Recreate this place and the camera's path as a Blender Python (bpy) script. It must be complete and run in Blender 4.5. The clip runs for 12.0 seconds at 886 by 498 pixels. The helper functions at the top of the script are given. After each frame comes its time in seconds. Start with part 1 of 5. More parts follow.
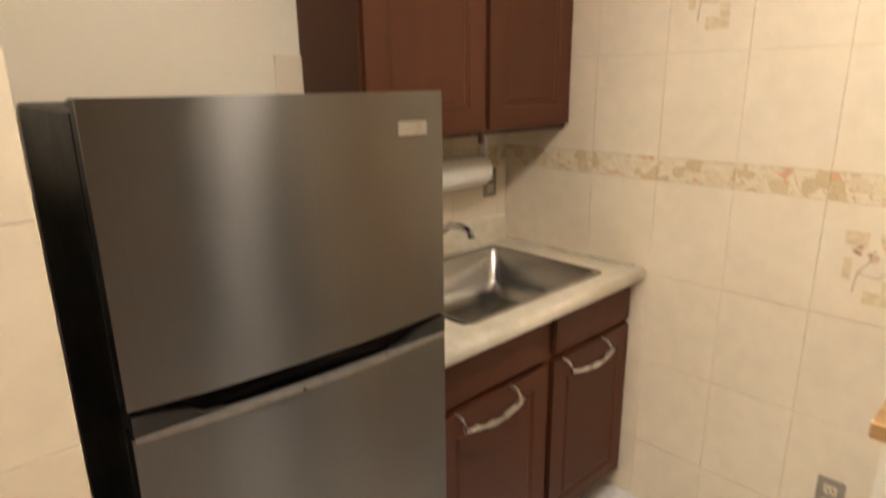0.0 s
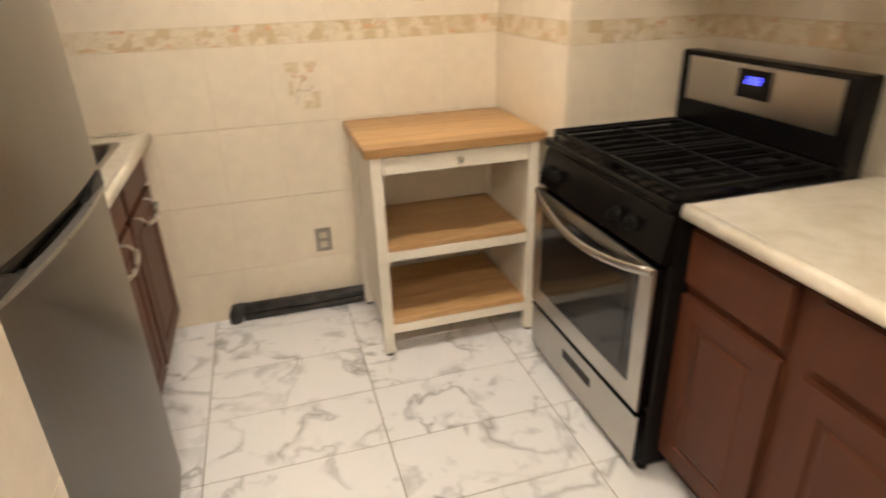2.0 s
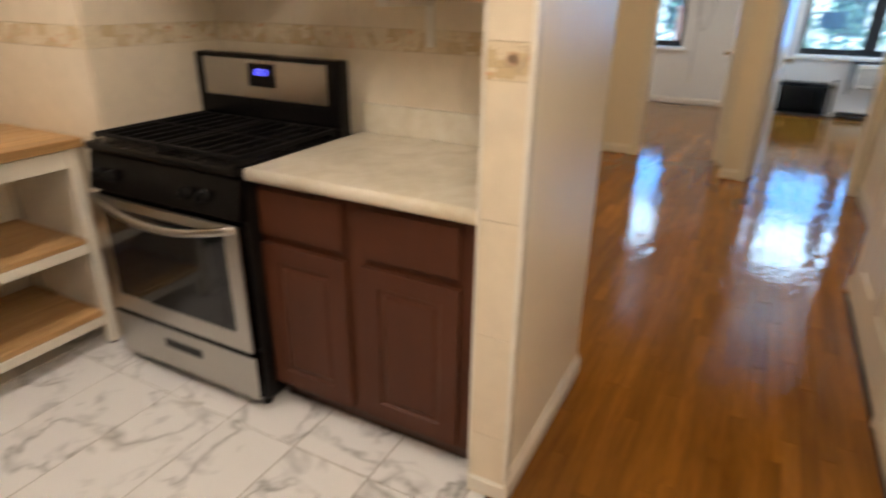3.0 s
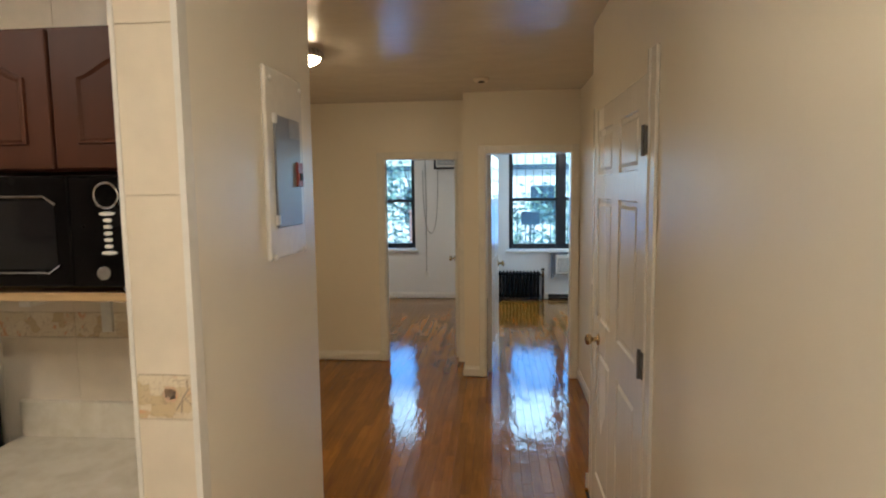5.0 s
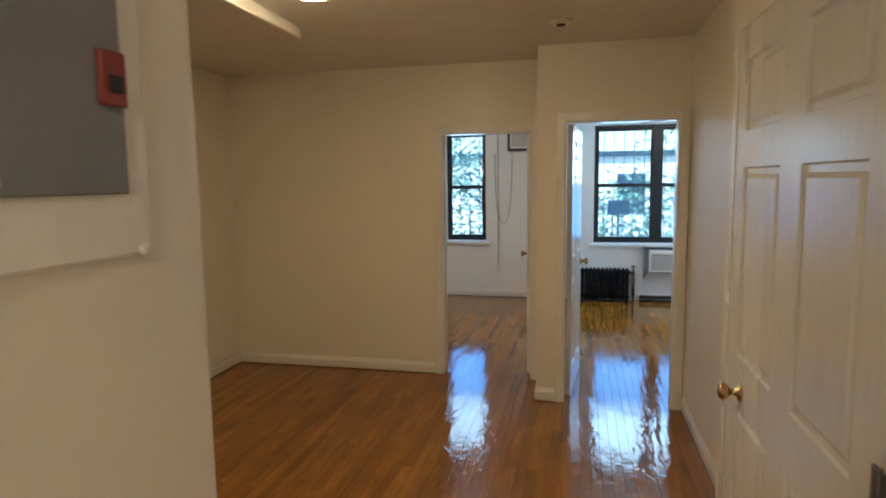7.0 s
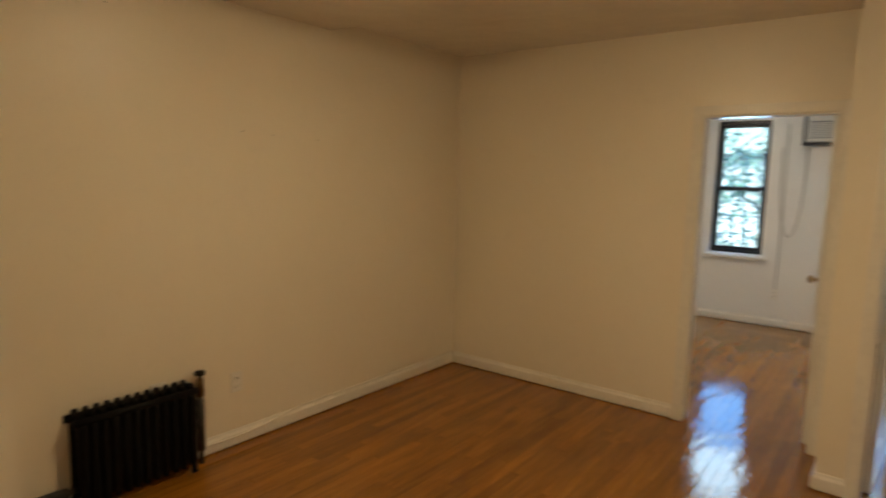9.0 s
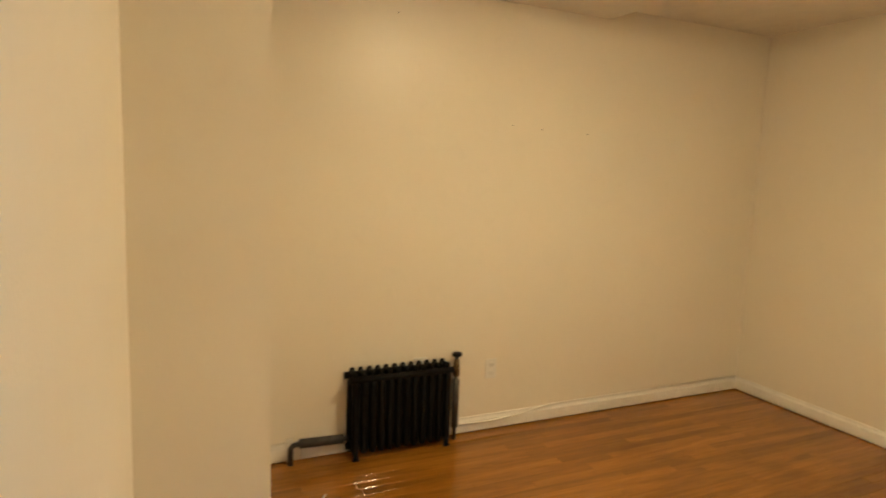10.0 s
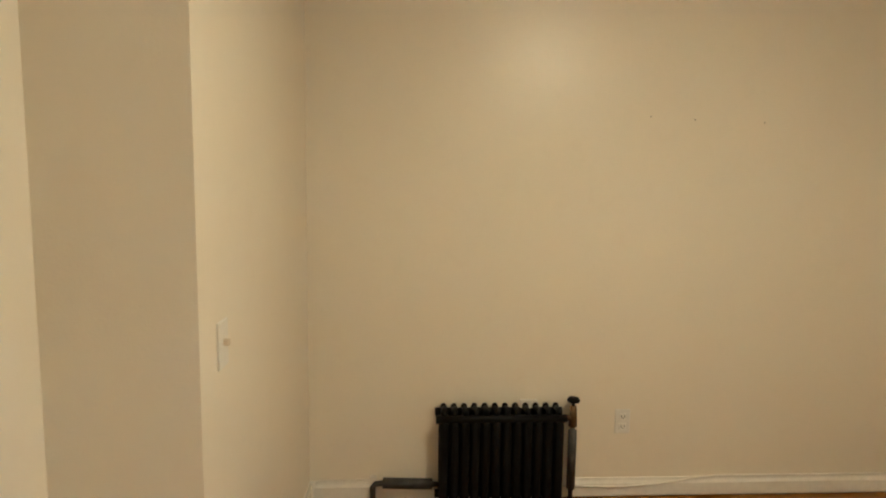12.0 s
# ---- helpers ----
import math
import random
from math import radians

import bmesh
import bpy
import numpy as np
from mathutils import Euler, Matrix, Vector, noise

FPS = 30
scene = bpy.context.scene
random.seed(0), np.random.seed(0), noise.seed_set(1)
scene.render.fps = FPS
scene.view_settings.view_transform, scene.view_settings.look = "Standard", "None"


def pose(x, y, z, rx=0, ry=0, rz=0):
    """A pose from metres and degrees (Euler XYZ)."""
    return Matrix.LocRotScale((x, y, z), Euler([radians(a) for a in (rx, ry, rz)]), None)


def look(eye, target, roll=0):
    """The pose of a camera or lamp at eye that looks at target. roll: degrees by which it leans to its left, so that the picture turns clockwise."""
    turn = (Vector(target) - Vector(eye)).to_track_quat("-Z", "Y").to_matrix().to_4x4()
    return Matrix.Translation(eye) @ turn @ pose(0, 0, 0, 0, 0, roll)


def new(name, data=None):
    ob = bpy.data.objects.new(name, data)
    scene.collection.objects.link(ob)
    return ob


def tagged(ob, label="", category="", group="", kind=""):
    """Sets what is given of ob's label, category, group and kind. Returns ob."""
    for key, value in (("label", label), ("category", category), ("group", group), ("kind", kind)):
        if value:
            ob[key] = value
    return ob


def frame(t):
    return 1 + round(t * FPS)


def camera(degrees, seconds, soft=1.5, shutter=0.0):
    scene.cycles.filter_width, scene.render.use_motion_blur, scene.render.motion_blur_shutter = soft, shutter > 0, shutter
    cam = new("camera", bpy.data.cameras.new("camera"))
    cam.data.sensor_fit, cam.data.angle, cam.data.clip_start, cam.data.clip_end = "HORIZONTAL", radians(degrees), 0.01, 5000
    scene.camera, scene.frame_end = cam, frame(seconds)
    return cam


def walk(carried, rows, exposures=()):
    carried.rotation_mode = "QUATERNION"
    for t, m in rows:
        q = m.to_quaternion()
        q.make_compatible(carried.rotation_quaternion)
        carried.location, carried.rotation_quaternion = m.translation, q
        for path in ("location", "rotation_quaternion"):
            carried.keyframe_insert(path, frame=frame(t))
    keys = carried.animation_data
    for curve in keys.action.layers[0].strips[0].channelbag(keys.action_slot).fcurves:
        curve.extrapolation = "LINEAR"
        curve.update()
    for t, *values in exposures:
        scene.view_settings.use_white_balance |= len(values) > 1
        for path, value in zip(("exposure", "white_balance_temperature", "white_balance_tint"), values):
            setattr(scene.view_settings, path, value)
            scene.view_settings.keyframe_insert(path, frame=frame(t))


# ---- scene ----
cam = camera(73.2, 12.0, soft=1.9, shutter=0.4)
PATH = [
    (0, (-0.067, 0.037, 1.545), (1.248, 1.445, 1.01), -0.7),
    (0.5, (-0.126, 0.064, 1.478), (1.247, 1.235, 0.616), -2.7),
    (1, (-0.335, 0.192, 1.446), (1.284, 0.866, 0.485), -2.3),
    (1.5, (-0.609, 0.3, 1.446), (1.162, 0.455, 0.53), -1.7),
    (2, (-0.837, 0.533, 1.455), (0.912, 0.033, 0.624), -1.8),
    (2.5, (-0.937, 0.79, 1.445), (0.507, -0.337, 0.643), -2.6),
    (3, (-1.038, 0.868, 1.425), (-0.188, -0.761, 0.636), 0.8),
    (3.5, (-1.107, 0.791, 1.435), (-0.714, -1.054, 0.771), 1.6),
    (3.7, (-1.126, 0.775, 1.453), (-0.855, -1.116, 0.86), 1.5),
    (5.3, (-1.138, 0.51, 1.679), (-0.958, -1.476, 1.527), -0.7),
    (5.5, (-1.148, 0.442, 1.671), (-0.959, -1.544, 1.533), -0.5),
    (6, (-1.163, 0.205, 1.616), (-0.909, -1.773, 1.469), -0.4),
    (6.5, (-1.136, -0.127, 1.593), (-0.772, -2.083, 1.392), -0.8),
    (6.7, (-1.139, -0.231, 1.588), (-0.741, -2.179, 1.374), -0.9),
    (8.3, (-1.1, -0.986, 1.567), (-0.373, -2.833, 1.323), 0.8),
    (8.5, (-1.072, -1.029, 1.56), (-0.268, -2.846, 1.331), 0.9),
    (9, (-1.076, -1.112, 1.547), (0.13, -2.689, 1.307), 1.5),
    (9.5, (-1.097, -1.233, 1.515), (0.488, -2.43, 1.28), 3.2),
    (10, (-1.128, -1.318, 1.489), (0.676, -2.144, 1.237), 2.1),
    (10.5, (-1.113, -1.416, 1.515), (0.769, -2.021, 1.211), 0.7),
    (11, (-1.037, -1.557, 1.472), (0.891, -1.994, 1.167), -0.2),
    (11.5, (-0.897, -1.78, 1.462), (1.065, -2.055, 1.193), 0.0),
    (12, (-0.822, -1.997, 1.457), (1.163, -2.11, 1.241), 0.8),
]
EXPOSURES = [(0.0, 2.64, 6350, 10), (0.5, 2.84, 6300, 10), (1.0, 2.84, 6250, 9), (1.5, 2.80, 6250, 10), (2.0, 2.55, 6200, 10), (2.5, 2.30, 6200, 11), (3.0, 2.12, 6250, 13), (3.5, 1.85, 6200, 12), (5.3, 1.72, 5900, 8), (6.5, 1.78, 5900, 8), (8.5, 1.98, 6050, 10), (9.0, 2.02, 6850, 9), (9.5, 2.95, 7300, 8), (10.0, 3.0, 6450, 4), (10.5, 2.95, 6100, 3), (11.0, 2.94, 5900, 2), (11.5, 2.90, 5850, 2), (12.0, 2.82, 5400, 2)]
walk(cam, [(t, look(eye, target, roll)) for t, eye, target, roll in PATH], EXPOSURES)

# ---- light ----
world = bpy.data.worlds.new("sky")
scene.world = world
world.use_nodes = True
wnt = world.node_tree
sky = wnt.nodes.new("ShaderNodeTexSky")
sky.sky_type, sky.sun_disc = "NISHITA", False
sky.sun_elevation, sky.sun_rotation = radians(50), radians(37)
wnt.links.new(sky.outputs[0], wnt.nodes["Background"].inputs[0])
wnt.nodes["Background"].inputs[1].default_value = 0.15
sun = new("sun", bpy.data.lights.new("sun", "SUN"))
sun.data.energy, sun.data.angle, sun.data.color = 5.0, radians(0.6), (1, 0.97, 0.93)
sun.matrix_world = look((6, -6, 12), (0, -14, 0))
# daylight through each sash: pale sky above, blue garden shade below
SKYLIGHT, SHADE = (0.50, 0.78, 1.0), (0.07, 0.38, 1.0)
for lx, lz, lw, lh, power, tint in ((0.38, 1.87, 0.46, 0.66, 1.7, SKYLIGHT), (0.38, 1.16, 0.46, 0.66, 1.0, SHADE), (-1.67, 1.87, 0.64, 0.66, 3.1, SKYLIGHT), (-1.67, 1.16, 0.64, 0.66, 1.3, SHADE), (-2.48, 1.87, 0.64, 0.66, 3.1, SKYLIGHT), (-2.48, 1.16, 0.64, 0.66, 1.3, SHADE)):
    day = new("window_daylight", bpy.data.lights.new("window_daylight", "AREA"))
    day.data.shape, day.data.size, day.data.size_y, day.data.energy, day.data.color = "RECTANGLE", lw, lh, power, tint
    day.matrix_world = look((lx, -8.44, lz), (lx, -6, lz - 0.3))
LAMP_WARM = (1.0, 0.75, 0.43)
KITCHEN_WARM = (1.0, 0.86, 0.70)
HALL_LAMP, KITCHEN_LAMP, BEDROOM_LAMP, ENTRY_FILL = 28.0, 23.0, 23.0, 29.0

# ---- materials ----


def ramp(nt, fac, stops):
    r = nt.nodes.new("ShaderNodeValToRGB")
    while len(r.color_ramp.elements) < len(stops):
        r.color_ramp.elements.new(0.5)
    for e, (p, c) in zip(r.color_ramp.elements, stops):
        e.position, e.color = p, (*c, 1)
    nt.links.new(fac, r.inputs[0])
    return r.outputs[0]


def coords(nt, where="Object", stretch=(1, 1, 1), shuffle=False):
    """Coordinates in metres, of the object or of the place; shuffle shifts each object by its own random number."""
    if where == "Object":
        out = nt.nodes.new("ShaderNodeTexCoord").outputs["Object"]
    else:
        out = nt.nodes.new("ShaderNodeNewGeometry").outputs["Position"]
    if shuffle:
        info = nt.nodes.new("ShaderNodeObjectInfo")
        isl = nt.nodes.new("ShaderNodeNewGeometry")
        tot = nt.nodes.new("ShaderNodeMath")
        tot.operation = "ADD"
        nt.links.new(info.outputs["Random"], tot.inputs[0])
        nt.links.new(isl.outputs["Random Per Island"], tot.inputs[1])
        mul = nt.nodes.new("ShaderNodeMath")
        mul.operation, mul.inputs[1].default_value = "MULTIPLY", 37.0
        nt.links.new(tot.outputs[0], mul.inputs[0])
        add = nt.nodes.new("ShaderNodeVectorMath")
        nt.links.new(out, add.inputs[0])
        nt.links.new(mul.outputs[0], add.inputs[1])
        out = add.outputs[0]
    mp = nt.nodes.new("ShaderNodeMapping")
    mp.inputs["Scale"].default_value = stretch
    nt.links.new(out, mp.inputs[0])
    return mp.outputs[0]


def noise_tex(nt, vec, scale, detail=4, distortion=0.0, rough=0.5):
    n = nt.nodes.new("ShaderNodeTexNoise")
    n.inputs["Scale"].default_value, n.inputs["Detail"].default_value = scale, detail
    n.inputs["Distortion"].default_value, n.inputs["Roughness"].default_value = distortion, rough
    nt.links.new(vec, n.inputs["Vector"])
    return n.outputs["Fac"]


def mix(nt, a, b, fac, mode="MIX"):
    m = nt.nodes.new("ShaderNodeMix")
    m.data_type, m.blend_type = "RGBA", mode
    for sock, v in ((m.inputs[6], a), (m.inputs[7], b), (m.inputs[0], fac)):
        if isinstance(v, bpy.types.NodeSocket):
            nt.links.new(v, sock)
        elif sock == m.inputs[0]:
            sock.default_value = v
        else:
            sock.default_value = (*v, 1)
    return m.outputs[2]


def bump(nt, bsdf, height, strength, distance=0.002):
    b = nt.nodes.new("ShaderNodeBump")
    b.inputs["Strength"].default_value, b.inputs["Distance"].default_value = strength, distance
    nt.links.new(height, b.inputs["Height"])
    nt.links.new(b.outputs[0], bsdf.inputs["Normal"])
    return b


def base_mat(name, rough=0.5, metal=0.0, coat=0.0, spec=0.5):
    m = bpy.data.materials.new(name)
    m.use_nodes = True
    b = m.node_tree.nodes["Principled BSDF"]
    b.inputs["Roughness"].default_value, b.inputs["Metallic"].default_value = rough, metal
    b.inputs["Coat Weight"].default_value, b.inputs["Specular IOR Level"].default_value = coat, spec
    return m, m.node_tree, b


def surf(name, c1, c2, scale=3.0, rough=0.5, metal=0.0, relief=0.1, fine=60.0, where="Object", stretch=(1, 1, 1), coat=0.0, spec=0.5, shuffle=False, dist=0.002, rvar=0.08):
    """Two tones in large soft patches, a fine grain, uneven gloss and a fine relief."""
    m, nt, b = base_mat(name, rough, metal, coat, spec)
    v = coords(nt, where, stretch, shuffle)
    big, small = noise_tex(nt, v, scale, 3), noise_tex(nt, v, fine, 4)
    col = ramp(nt, big, [(0.3, c1), (0.7, c2)])
    grain = ramp(nt, small, [(0.3, (0.93, 0.93, 0.93)), (0.7, (1, 1, 1))])
    nt.links.new(mix(nt, col, grain, 1.0, "MULTIPLY"), b.inputs["Base Color"])
    r = nt.nodes.new("ShaderNodeMapRange")
    r.inputs[3].default_value, r.inputs[4].default_value = max(0.02, rough - rvar), min(1, rough + rvar)
    nt.links.new(big, r.inputs[0])
    nt.links.new(r.outputs[0], b.inputs["Roughness"])
    if relief:
        bump(nt, b, small, relief, dist)
    return m


def paint_mat(name, c1, c2, rough, relief):
    """Many coats of rolled paint on old plaster: slow waves and a fine roller stipple."""
    m, nt, b = base_mat(name, rough)
    v = coords(nt, "Position")
    big, wave, stip = noise_tex(nt, v, 0.9, 3), noise_tex(nt, v, 4.5, 2), noise_tex(nt, v, 140, 3)
    scuff = noise_tex(nt, v, 11, 6, 0.6)
    col = ramp(nt, big, [(0.3, c1), (0.7, c2)])
    dirt = ramp(nt, scuff, [(0.28, (0.9, 0.88, 0.85)), (0.42, (1, 1, 1))])
    nt.links.new(mix(nt, col, dirt, 0.15, "MULTIPLY"), b.inputs["Base Color"])
    add = nt.nodes.new("ShaderNodeMath")
    add.operation, add.inputs[1].default_value = "MULTIPLY_ADD", 12.0
    nt.links.new(wave, add.inputs[0])
    nt.links.new(stip, add.inputs[2])
    bump(nt, b, add.outputs[0], relief, 0.0012)
    return m


PAINT = paint_mat("cream_wall_paint", (0.79, 0.73, 0.61), (0.82, 0.76, 0.64), 0.36, 0.33)
CEIL = paint_mat("gloss_ceiling_paint", (0.74, 0.69, 0.60), (0.78, 0.73, 0.64), 0.22, 0.5)
WHITE_ROOM = paint_mat("white_room_paint", (0.80, 0.79, 0.76), (0.84, 0.83, 0.80), 0.4, 0.3)
TRIM = surf("white_trim_paint", (0.81, 0.78, 0.71), (0.86, 0.83, 0.76), 2.0, 0.24, relief=0.12, fine=30)
DOORPAINT = surf("white_door_paint", (0.80, 0.78, 0.72), (0.84, 0.82, 0.77), 2.0, 0.25, relief=0.12, fine=50, stretch=(1, 1, 0.15))
TILE = surf("cream_wall_tile", (0.79, 0.70, 0.56), (0.81, 0.72, 0.58), 2.0, 0.2, relief=0.03, fine=18, shuffle=True)
GROUT = surf("tile_grout", (0.58, 0.49, 0.37), (0.66, 0.57, 0.44), 9, 0.8, relief=0.3, where="Position")
FLOORGROUT = surf("dark_floor_grout", (0.16, 0.13, 0.10), (0.24, 0.20, 0.16), 9, 0.85, relief=0.3, where="Position")
TAN = surf("tan_tile_print", (0.66, 0.54, 0.35), (0.73, 0.62, 0.44), 60, 0.25, relief=0)
ROSE = surf("rose_tile_print", (0.66, 0.44, 0.29), (0.72, 0.53, 0.37), 60, 0.25, relief=0)
TWIG = surf("twig_tile_print", (0.44, 0.35, 0.25), (0.5, 0.42, 0.32), 60, 0.25, relief=0)
STEEL_DARK = surf("black_appliance_side", (0.005, 0.0045, 0.0045), (0.008, 0.007, 0.0065), 20, 0.45, relief=0.25, fine=300, spec=0.22)
BLACK = surf("black_enamel", (0.003, 0.003, 0.003), (0.006, 0.005, 0.005), 15, 0.24, relief=0.03, fine=90, spec=0.16)
DULLBRASS = surf("dull_brown_brass", (0.10, 0.06, 0.028), (0.16, 0.10, 0.05), 20, 0.42, 0.8, relief=0.2)
IRON = surf("cast_iron", (0.004, 0.004, 0.004), (0.009, 0.0085, 0.008), 40, 0.6, relief=0.4, fine=220, spec=0.14)
RADIATOR = surf("black_radiator_paint", (0.003, 0.003, 0.0034), (0.006, 0.0055, 0.0055), 14, 0.5, relief=0.4, fine=120, spec=0.13)
PIPEBLACK = surf("scuffed_black_pipe_paint", (0.008, 0.0085, 0.01), (0.07, 0.066, 0.062), 16, 0.5, relief=0.6, fine=60)
CABINET = surf("red_brown_cabinet", (0.078, 0.026, 0.0125), (0.100, 0.034, 0.017), 4, 0.42, relief=0.2, fine=35, stretch=(1, 1, 0.25), spec=0.22)
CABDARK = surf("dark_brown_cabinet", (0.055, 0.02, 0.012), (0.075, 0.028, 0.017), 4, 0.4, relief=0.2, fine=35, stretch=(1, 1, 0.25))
NICKEL = surf("brushed_nickel", (0.55, 0.53, 0.5), (0.62, 0.6, 0.57), 30, 0.28, 1.0, relief=0.05, fine=200)
CHROME = surf("chrome", (0.6, 0.6, 0.6), (0.68, 0.68, 0.68), 20, 0.1, 1.0, relief=0)
BRASS = surf("polished_brass", (0.46, 0.35, 0.18), (0.54, 0.42, 0.23), 20, 0.16, 1.0, relief=0.02)
SINKSTEEL = surf("satin_sink_steel", (0.46, 0.45, 0.43), (0.49, 0.48, 0.46), 2, 0.27, 1.0, relief=0.03, fine=160, rvar=0.02)
CARTWHITE = surf("white_cart_lacquer", (0.80, 0.75, 0.65), (0.84, 0.79, 0.69), 3, 0.35, relief=0.05)
PLASTIC = surf("white_plastic", (0.78, 0.76, 0.7), (0.82, 0.8, 0.74), 8, 0.35, relief=0.03)
OLDPLASTIC = surf("beige_outlet_plastic", (0.62, 0.55, 0.42), (0.68, 0.6, 0.47), 8, 0.35, relief=0.03)
PLATE = surf("metal_wall_plate", (0.26, 0.235, 0.20), (0.33, 0.30, 0.26), 20, 0.32, 0.6, relief=0.05)
DARKSLOT = surf("dark_slot", (0.01, 0.01, 0.01), (0.015, 0.015, 0.015), 8, 0.6, relief=0)
GREYPANEL = surf("grey_breaker_door", (0.19, 0.20, 0.21), (0.23, 0.24, 0.25), 5, 0.32, relief=0.15, fine=260)
RED = surf("dark_red_latch", (0.20, 0.03, 0.02), (0.26, 0.045, 0.03), 20, 0.4, relief=0)
PAPER = surf("paper_towel", (0.82, 0.80, 0.76), (0.86, 0.84, 0.8), 20, 0.9, relief=0.5, fine=120)
WINBLACK = surf("black_window_frame", (0.012, 0.013, 0.018), (0.02, 0.022, 0.028), 10, 0.35, relief=0.1)
CABLE = surf("white_cable", (0.74, 0.70, 0.62), (0.8, 0.76, 0.68), 20, 0.45, relief=0)
FOAM = surf("grey_foam_filler", (0.16, 0.17, 0.19), (0.24, 0.25, 0.27), 20, 0.9, relief=0.6)
BARK = surf("bark", (0.06, 0.045, 0.03), (0.12, 0.09, 0.06), 12, 0.9, relief=0.8, fine=30)
SOIL = surf("yard_ground", (0.10, 0.11, 0.06), (0.22, 0.2, 0.15), 0.7, 0.95, relief=0.6, fine=12, where="Position")
CONCRETE = surf("pale_render", (0.72, 0.71, 0.69), (0.80, 0.79, 0.77), 0.6, 0.85, relief=0.3, where="Position")
BRICKRED = surf("reddish_wood", (0.28, 0.13, 0.09), (0.36, 0.18, 0.12), 3, 0.7, relief=0.3)
CORD = surf("grey_white_cord", (0.42, 0.41, 0.39), (0.5, 0.49, 0.46), 20, 0.5, relief=0)
HINGE = surf("dull_steel_hinge", (0.12, 0.12, 0.12), (0.17, 0.17, 0.165), 30, 0.5, 0.5, relief=0.1)
GRIP = surf("dark_grey_grip_plastic", (0.022, 0.021, 0.02), (0.03, 0.028, 0.026), 20, 0.35, relief=0.05)
LOGO = surf("grey_badge", (0.33, 0.31, 0.28), (0.42, 0.39, 0.35), 30, 0.3, 0.7, relief=0)


def brushed_mat(name, c1, c2, rough, along):
    """Brushed steel: long fine scratches along one axis, with soft smears."""
    m, nt, b = base_mat(name, rough, 1.0)
    st = [1.0, 1.0, 1.0]
    for i in range(3):
        st[i] = 2.0 if i == along else 260.0
    v = coords(nt, "Object", st)
    scr = noise_tex(nt, v, 1.0, 3)
    smear = noise_tex(nt, coords(nt, "Object"), 3.5, 4, 0.4)
    col = ramp(nt, smear, [(0.2, c1), (0.8, c2)])
    fine = ramp(nt, scr, [(0.3, (0.965, 0.965, 0.965)), (0.7, (1, 1, 1))])
    nt.links.new(mix(nt, col, fine, 1.0, "MULTIPLY"), b.inputs["Base Color"])
    r = nt.nodes.new("ShaderNodeMapRange")
    r.inputs[3].default_value, r.inputs[4].default_value = rough - 0.02, rough + 0.03
    nt.links.new(smear, r.inputs[0])
    nt.links.new(r.outputs[0], b.inputs["Roughness"])
    b.inputs["Anisotropic"].default_value = 0.97 if along == 2 else 0.75
    b.inputs["Anisotropic Rotation"].default_value = 0.25 if along == 2 else 0.0
    bump(nt, b, scr, 0.012, 0.0004)
    return m


FRIDGE_STEEL = brushed_mat("brushed_fridge_steel", (0.192, 0.184, 0.172), (0.218, 0.209, 0.196), 0.29, 2)
STOVE_STEEL = brushed_mat("brushed_stove_steel", (0.46, 0.44, 0.41), (0.54, 0.52, 0.48), 0.3, 0)


def wood_mat(name, dark, mid, light, rough, along=1, coat=0.0, scale=1.0, relief=0.1, varied=True):
    """Grain that runs along one axis, toned piece by piece."""
    m, nt, b = base_mat(name, rough, 0.0, coat)
    st = [14.0 * scale] * 3
    st[along] = 1.1 * scale
    v = coords(nt, "Object", st, varied)
    g1 = noise_tex(nt, v, 1.0, 5, 1.2, 0.6)
    g2 = noise_tex(nt, v, 6.0, 3, 0.3)
    col = ramp(nt, g1, [(0.25, dark), (0.5, mid), (0.75, light)])
    fine = ramp(nt, g2, [(0.3, (0.82, 0.8, 0.78)), (0.65, (1, 1, 1))])
    col = mix(nt, col, fine, 1.0, "MULTIPLY")
    if varied:
        info = nt.nodes.new("ShaderNodeObjectInfo")
        geo = nt.nodes.new("ShaderNodeNewGeometry")
        add = nt.nodes.new("ShaderNodeMath")
        add.operation = "ADD"
        nt.links.new(info.outputs["Random"], add.inputs[0])
        nt.links.new(geo.outputs["Random Per Island"], add.inputs[1])
        fr = nt.nodes.new("ShaderNodeMath")
        fr.operation = "FRACT"
        nt.links.new(add.outputs[0], fr.inputs[0])
        tone = ramp(nt, fr.outputs[0], [(0.0, (0.80, 0.76, 0.70)), (0.5, (0.98, 0.97, 0.95)), (1.0, (1.14, 1.12, 1.08))])
        col = mix(nt, col, tone, 1.0, "MULTIPLY")
    nt.links.new(col, b.inputs["Base Color"])
    bump(nt, b, g2, relief, 0.001)
    return m, nt, b


BUTCHER = wood_mat("oiled_butcher_block", (0.46, 0.26, 0.105), (0.55, 0.34, 0.15), (0.61, 0.40, 0.19), 0.42, 1, relief=0.12, scale=1.6)[0]
SHELFWOOD = wood_mat("raw_shelf_wood", (0.48, 0.31, 0.14), (0.56, 0.38, 0.18), (0.62, 0.43, 0.22), 0.6, 0, varied=False)[0]


